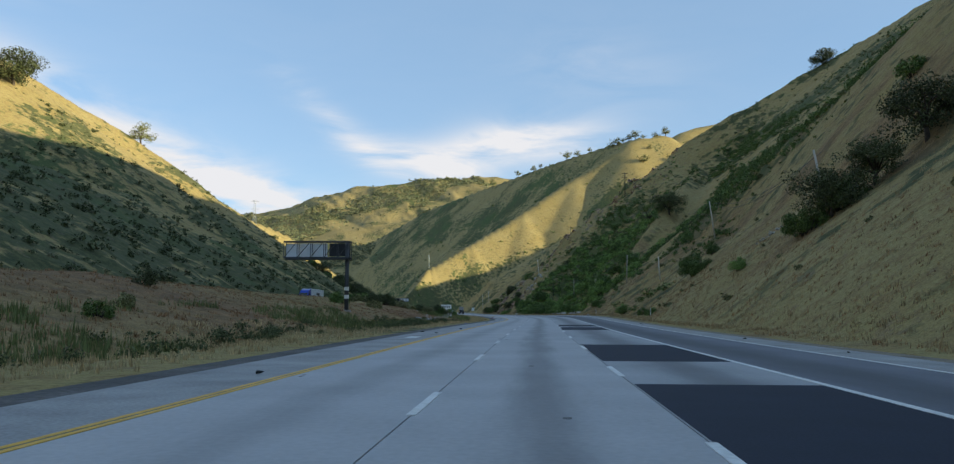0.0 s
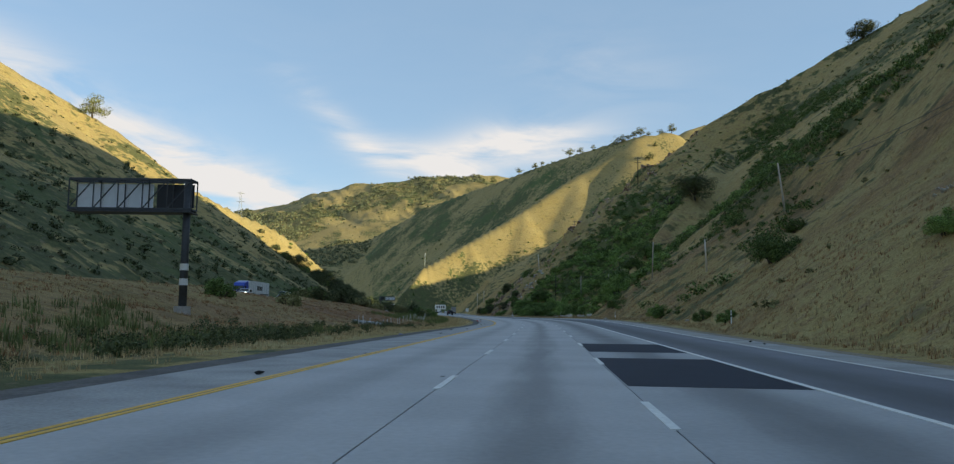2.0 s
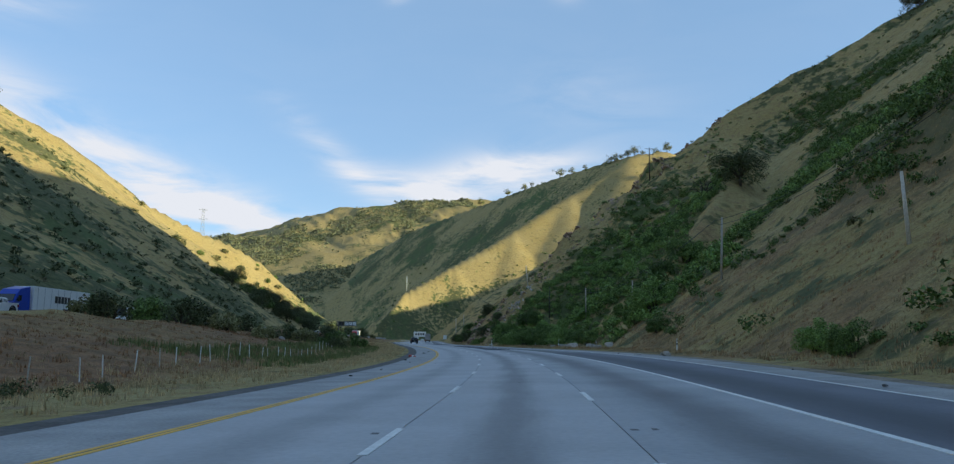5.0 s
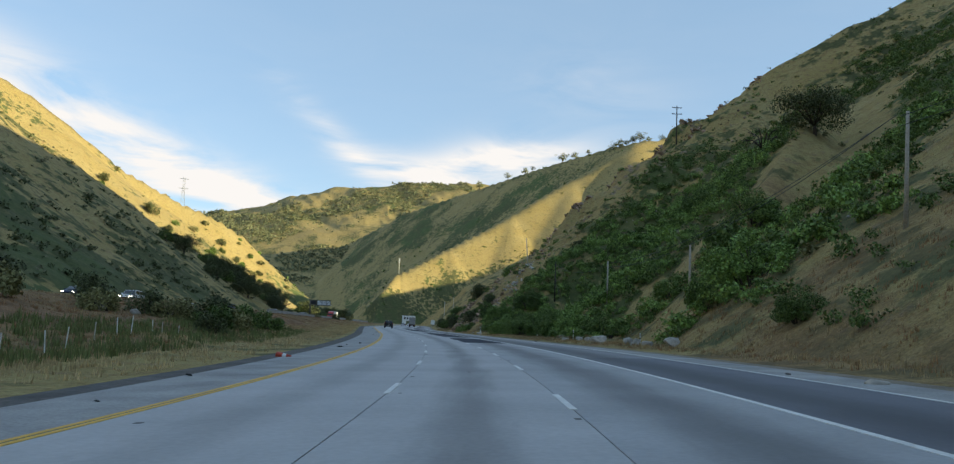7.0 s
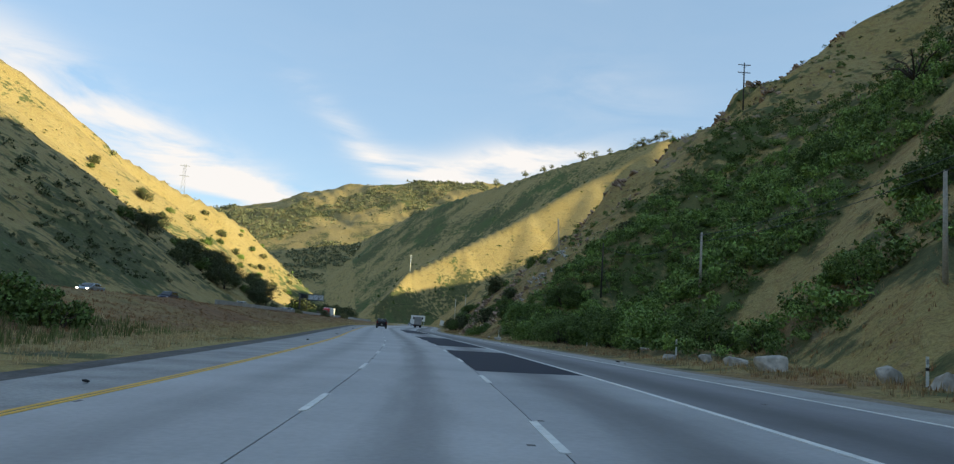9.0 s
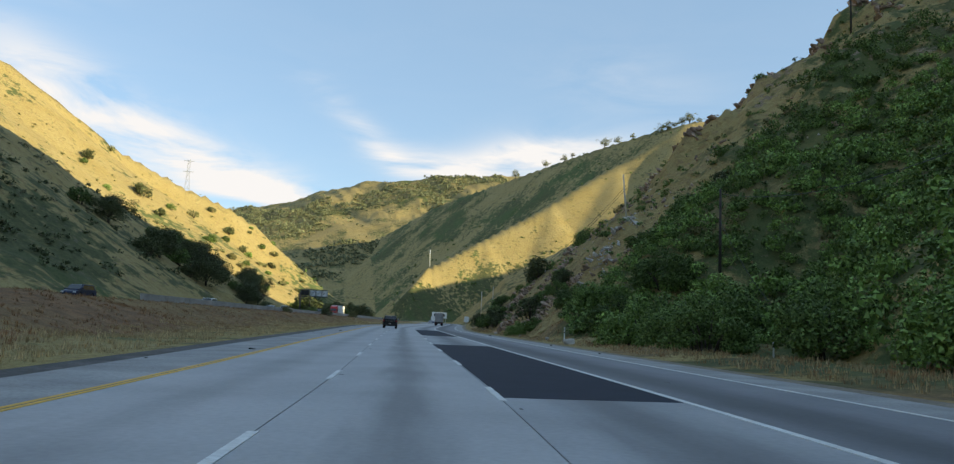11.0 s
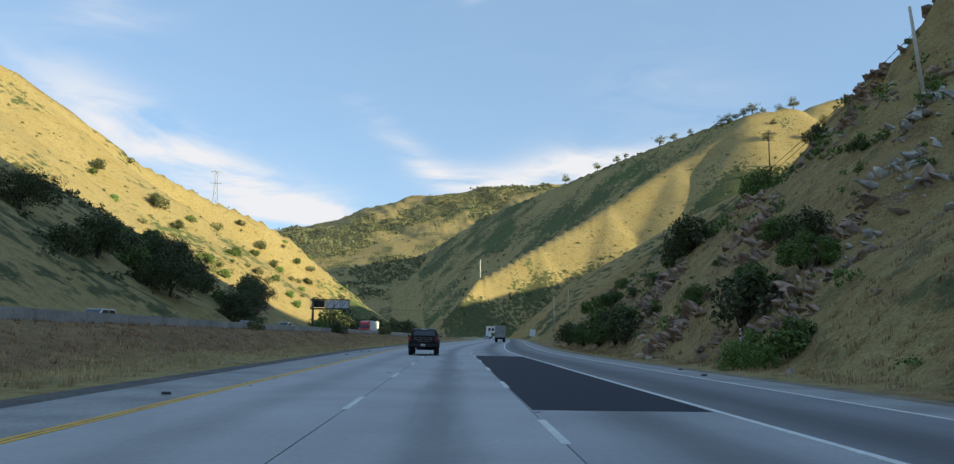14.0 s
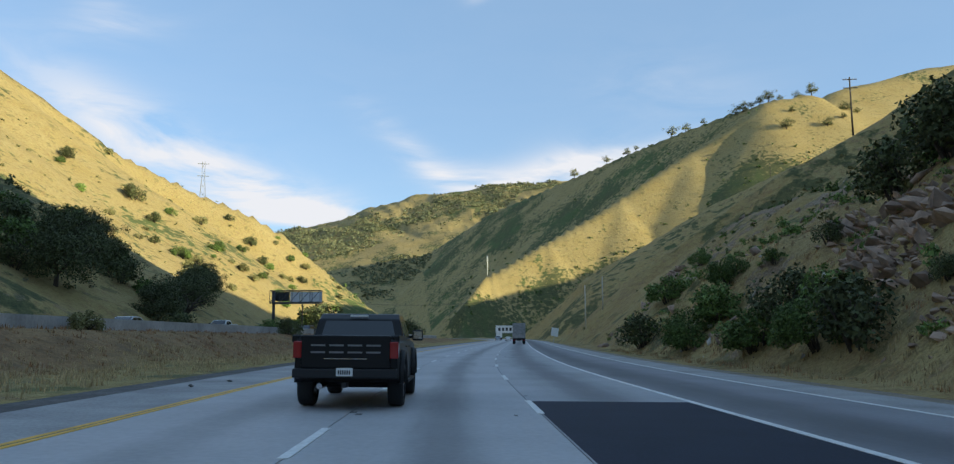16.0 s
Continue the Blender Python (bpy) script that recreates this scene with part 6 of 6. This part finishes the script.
def passenger_car(color, label, kind="suv", lit=False):
    """A saloon, estate-like SUV or van; its nose points to +y."""
    car = new({"van": "van", "suv": "suv"}.get(kind, "car"))
    body_paint = paint(*color)
    L, W, H, belt, R = {"suv": (4.7, 0.93, 1.70, 1.05, 0.36), "sedan": (4.7, 0.90, 1.45, 0.95, 0.33), "van": (5.6, 1.0, 2.6, 1.25, 0.35)}[kind]
    f, b = L / 2, -L / 2
    fy, ry = f - 0.95, b + 0.95
    hood = 1.15 if kind != "van" else 0.7
    outline = [(f, 0.35)] + arch(fy, R, R + 0.07) + arch(ry, R, R + 0.07) + [(b, 0.40), (b - 0.02, belt * 0.95), (b + 0.1, belt), (f - hood, belt), (f - 0.2, belt * 0.82), (f, belt * 0.6)]
    part("body", slab(bmesh.new(), outline, -W, W, lambda z: 1.0 - 0.06 * max(0, z - 0.6), 0.035), body_paint, car)
    tail = {"suv": (0.12, 0.35), "sedan": (0.75, 1.45), "van": (0.03, 0.10)}[kind]
    top = [(b + tail[0], belt - 0.02), (b + tail[1], H - 0.05), (b + tail[1] + 0.3, H), (f - hood - 0.95, H), (f - hood - 0.75, H - 0.03), (f - hood + 0.15, belt - 0.02)]
    tumble = lambda z: 0.96 - 0.20 * max(0, z - belt)
    part("roof_and_pillars", slab(bmesh.new(), top, -W, W, tumble, 0.04), body_paint, car)
    y0, y1 = top[1][0] + 0.1, top[4][0]
    for sx in (-1, 1):
        xs = sorted((sx * (W - 0.02), sx * (W + 0.008)))
        mid = (y0 + y1) / 2 + 0.1
        part("side_window", slab(bmesh.new(), [(mid + 0.04, belt + 0.06), (mid + 0.04, H - 0.12), (y1 - 0.05, H - 0.12), (f - hood - 0.12, belt + 0.06)], *xs, tumble), GLASS, car)
        if kind != "van":
            part("side_window", slab(bmesh.new(), [(top[0][0] + 0.25, belt + 0.06), (y0 + 0.1, H - 0.12), (mid - 0.04, H - 0.12), (mid - 0.04, belt + 0.06)], *xs, tumble), GLASS, car)
        part("headlamp", box(bmesh.new(), sx * (W - 0.22) - 0.15, sx * (W - 0.22) + 0.15, f - 0.14, f + 0.02, belt * 0.62, belt * 0.76, 0.02), LAMP_LIT if lit else LAMP_CLEAR, car)
        part("tail_lamp", box(bmesh.new(), sx * (W - 0.14) - 0.12, sx * (W - 0.14) + 0.12, b - 0.04, b + 0.12, belt * 0.72, belt * 0.92, 0.02), TAIL_RED, car)
        part("wing_mirror", box(bmesh.new(), sx * (W + 0.1) - 0.1, sx * (W + 0.1) + 0.1, f - hood - 0.18, f - hood - 0.05, belt + 0.02, belt + 0.16, 0.02), body_paint, car)
        for cy in (fy, ry):
            wheel(car, sx * (W - 0.11), cy, R, 0.22)
    part("windscreen", slab(bmesh.new(), [(f - hood + 0.12, belt + 0.04), (f - hood - 0.70, H - 0.08), (f - hood - 0.66, H - 0.05), (f - hood + 0.17, belt + 0.05)], -W * 0.84, W * 0.84, lambda z: 1.0 - 0.2 * max(0, z - belt)), GLASS, car)
    part("rear_window", slab(bmesh.new(), [(top[0][0] + (top[1][0] - top[0][0]) * 0.25 - 0.012, belt + 0.25 * (H - belt)), (top[1][0] - 0.012, H - 0.10), (top[1][0] + 0.03, H - 0.10), (top[0][0] + (top[1][0] - top[0][0]) * 0.25 + 0.03, belt + 0.25 * (H - belt))], -W * 0.78, W * 0.78), GLASS, car)
    part("bumper", box(bmesh.new(), -W * 0.97, W * 0.97, b - 0.07, b + 0.15, 0.40, 0.60, 0.03), body_paint if kind != "van" else PLASTIC, car)
    part("grille", box(bmesh.new(), -W * 0.5, W * 0.5, f - 0.02, f + 0.025, 0.42, belt * 0.6, 0.01), PLASTIC, car)
    plate(car, b - 0.08, 0.62)
    return tagged(car, label, {"van": "van", "suv": "car", "sedan": "car"}[kind])


def semi_truck(color, label, trailer_mat=None, stripe=None):
    """A tractor with a sleeper cab and a long box trailer; its nose points to +y."""
    rig = new("semi_truck")
    p = paint(*color)
    W = 1.25
    cab = [(9.6, 0.7), (9.7, 1.3), (9.5, 1.75), (8.35, 2.0), (7.9, 2.9), (7.2, 3.55), (5.3, 3.95), (5.2, 3.9), (5.2, 0.9), (6.0, 0.8)]
    part("tractor_cab", slab(bmesh.new(), cab, -W * 0.96, W * 0.96, lambda z: 1.0 - 0.03 * max(0, z - 1.5), 0.06), p, rig)
    part("windscreen", slab(bmesh.new(), [(8.36, 2.05), (7.96, 2.86), (7.99, 2.90), (8.42, 2.06)], -1.0, 1.0), GLASS, rig)
    for sx in (-1, 1):
        xs = sorted((sx * 1.17, sx * 1.205))
        part("side_window", slab(bmesh.new(), [(7.0, 2.15), (7.0, 2.75), (7.6, 2.75), (8.0, 2.15)], *xs), GLASS, rig)
        part("headlamp", box(bmesh.new(), sx * 0.9 - 0.16, sx * 0.9 + 0.16, 9.52, 9.72, 1.05, 1.3, 0.02), LAMP_LIT, rig)
        part("wing_mirror", box(bmesh.new(), sx * 1.45 - 0.12, sx * 1.45 + 0.12, 7.9, 8.0, 2.0, 2.6, 0.03), PLASTIC, rig)
        part("fuel_tank", rod(bmesh.new(), (sx * 0.95, 5.6, 0.75), (sx * 0.95, 7.1, 0.75), 0.32, 0.32, 14), CHROME, rig)
        for cy in (8.75, 5.1, 3.85, -6.2, -7.45):
            wheel(rig, sx * 1.02, cy, 0.5, 0.34)
    part("grille", box(bmesh.new(), -0.6, 0.6, 9.62, 9.74, 0.85, 1.65, 0.02), CHROME, rig)
    part("front_bumper", box(bmesh.new(), -1.18, 1.18, 9.55, 9.82, 0.42, 0.78, 0.05), p, rig)
    part("chassis", box(bmesh.new(), -0.45, 0.45, -8.4, 9.2, 0.72, 0.95), PLASTIC, rig)
    trailer = part("trailer", box(bmesh.new(), -1.29, 1.29, -8.6, 4.75, 1.15, 4.05, 0.04), trailer_mat or SIGN_WHITE, rig, "white box trailer")
    if stripe:
        for sx in (-1, 1):
            xs = sorted((sx * 1.292, sx * 1.30))
            for k in range(5):
                part("lettering_bar", box(bmesh.new(), *xs, -0.6 - 0.75 * k, 0.0 - 0.75 * k, 2.2, 3.1), stripe, trailer, "dark lettering bar")
            part("side_stripe", box(bmesh.new(), *xs, -8.3, -2.0, 1.3, 1.55), stripe, trailer, "dark stripe")
    for k in range(9):
        for sx in (-1, 1):
            xs = sorted((sx * 1.288, sx * 1.298))
            part("trailer_rib", box(bmesh.new(), *xs, -8.2 + 1.5 * k, -8.12 + 1.5 * k, 1.2, 4.0), GALV, trailer)
    part("rear_door_bar", box(bmesh.new(), -0.04, 0.04, -8.63, -8.6, 1.2, 4.0), GALV, trailer)
    part("underride_bar", box(bmesh.new(), -1.1, 1.1, -8.6, -8.5, 0.5, 0.62), PLASTIC, rig)
    return tagged(rig, label, "truck")


def flatbed(label):
    """A high load of bales under a grey cover on a trailer, seen from behind."""
    rig = new("flatbed_truck")
    COVER = material("grey_load_cover", (0.30, 0.29, 0.28), 0.8, grain=0.25, grain_scale=3, bump=0.1)
    part("chassis", box(bmesh.new(), -0.5, 0.5, -8, 8, 0.7, 0.95), PLASTIC, rig)
    part("deck", box(bmesh.new(), -1.28, 1.28, -8, 4.5, 0.98, 1.15, 0.02), PLASTIC, rig)
    for k in range(6):
        for row in range(3):
            part("load_bale", box(bmesh.new(), -1.25, 1.25, -7.9 + 2.05 * k, -5.9 + 2.05 * k, 1.16 + 0.98 * row, 2.12 + 0.98 * row, 0.07), COVER, rig)
    part("cab", slab(bmesh.new(), [(8.2, 0.7), (8.2, 1.8), (7.9, 3.1), (7.5, 3.3), (5.6, 3.3), (5.6, 0.8)], -1.2, 1.2, None, 0.06), paint("dull_red", (0.25, 0.03, 0.03)), rig)
    for sx in (-1, 1):
        part("tail_lamp", box(bmesh.new(), sx * 0.95 - 0.12, sx * 0.95 + 0.12, -8.05, -7.95, 0.7, 0.85, 0.01), TAIL_RED, rig)
        part("mud_flap", box(bmesh.new(), sx * 0.95 - 0.28, sx * 0.95 + 0.28, -7.6, -7.57, 0.2, 0.9), BLACK, rig)
        for cy in (-6.9, -5.7, 4.2, 5.4, 7.4):
            wheel(rig, sx * 1.0, cy, 0.5, 0.4)
    return tagged(rig, label, "truck")


def on_lane(thing, s, y, back=False):
    """Sets a vehicle on our carriageway at an offset from the lane line, heading along it."""
    slope = float(lane_x(y + 1) - lane_x(y - 1)) / 2
    x = float(lane_x(y)) + s
    thing.matrix_basis = pose(x, y, float(road_z(s, y)) + 0.012, 0, -float(cross_fall(y)), -math.degrees(math.atan(slope)) + (180 if back else 0))
    return thing


def on_other(thing, s, y):
    """Sets a vehicle on the opposite carriageway, coming towards the start."""
    slope = float(other_line(y + 1) - other_line(y - 1)) / 2
    dz = float(other_z(y + 1) - other_z(y - 1)) / 2
    thing.matrix_basis = pose(float(other_line(y)) + s, y, float(other_z(y)) + 0.055, -math.degrees(math.atan(dz)), 0, 180 - math.degrees(math.atan(slope)))
    return thing


BLACK_PAINT, WHITE_CAR, SILVER, NAVY, BLUE_TRUCK, RED_TRUCK = ("black", (0.005, 0.0055, 0.007)), ("white", (0.72, 0.72, 0.71)), ("silver", (0.40, 0.43, 0.47), 0.5), ("navy", (0.02, 0.03, 0.07)), ("royal_blue", (0.015, 0.06, 0.42)), ("red", (0.5, 0.025, 0.02))
on_lane(pickup(BLACK_PAINT, "glossy black crew-cab pickup truck with wide black wheel flares"), -0.15, 367.2)
on_lane(flatbed("tall flatbed truck with a grey covered load"), 5.6, 513)
on_lane(passenger_car(WHITE_CAR, "small white car driving ahead", "sedan"), 1.8, 625)
on_lane(passenger_car(SILVER, "silver car driving ahead", "suv"), -1.9, 640)
on_lane(passenger_car(NAVY, "dark blue car driving ahead", "sedan"), 1.9, 675)
on_lane(semi_truck(BLUE_TRUCK, "blue semi truck with a white trailer far ahead"), -1.9, 720)
on_other(semi_truck(BLUE_TRUCK, "royal blue semi truck with a white box trailer", None, NAVY and SIGN_DARK), -3.0, 217)
on_other(pickup(WHITE_CAR, "white pickup truck with its headlamps lit", "head"), 1.5, 199)
on_other(passenger_car(NAVY, "dark blue car with its headlamps lit", "sedan", True), 0.5, 263)
on_other(passenger_car(WHITE_CAR, "white car with its headlamps lit", "suv", True), 2.0, 276)
on_other(passenger_car(SILVER, "silver car on the opposite carriageway", "sedan", True), -2.0, 310)
on_other(passenger_car(NAVY, "dark blue estate car on the opposite carriageway", "suv"), -1.0, 335)
on_other(passenger_car(WHITE_CAR, "white car behind the concrete barrier", "suv"), 0.0, 378)
on_other(passenger_car(SILVER, "silver-blue car behind the concrete barrier", "sedan"), 2.0, 415)
on_other(pickup(WHITE_CAR, "white pickup truck behind the concrete barrier"), -2.5, 448)
on_other(passenger_car(NAVY, "dark car behind the concrete barrier", "suv"), 1.5, 473)
on_other(semi_truck(RED_TRUCK, "red semi truck with a white trailer on the opposite carriageway"), -2.5, 528)
on_other(passenger_car(WHITE_CAR, "white van on the opposite carriageway", "van"), -1.5, 236)
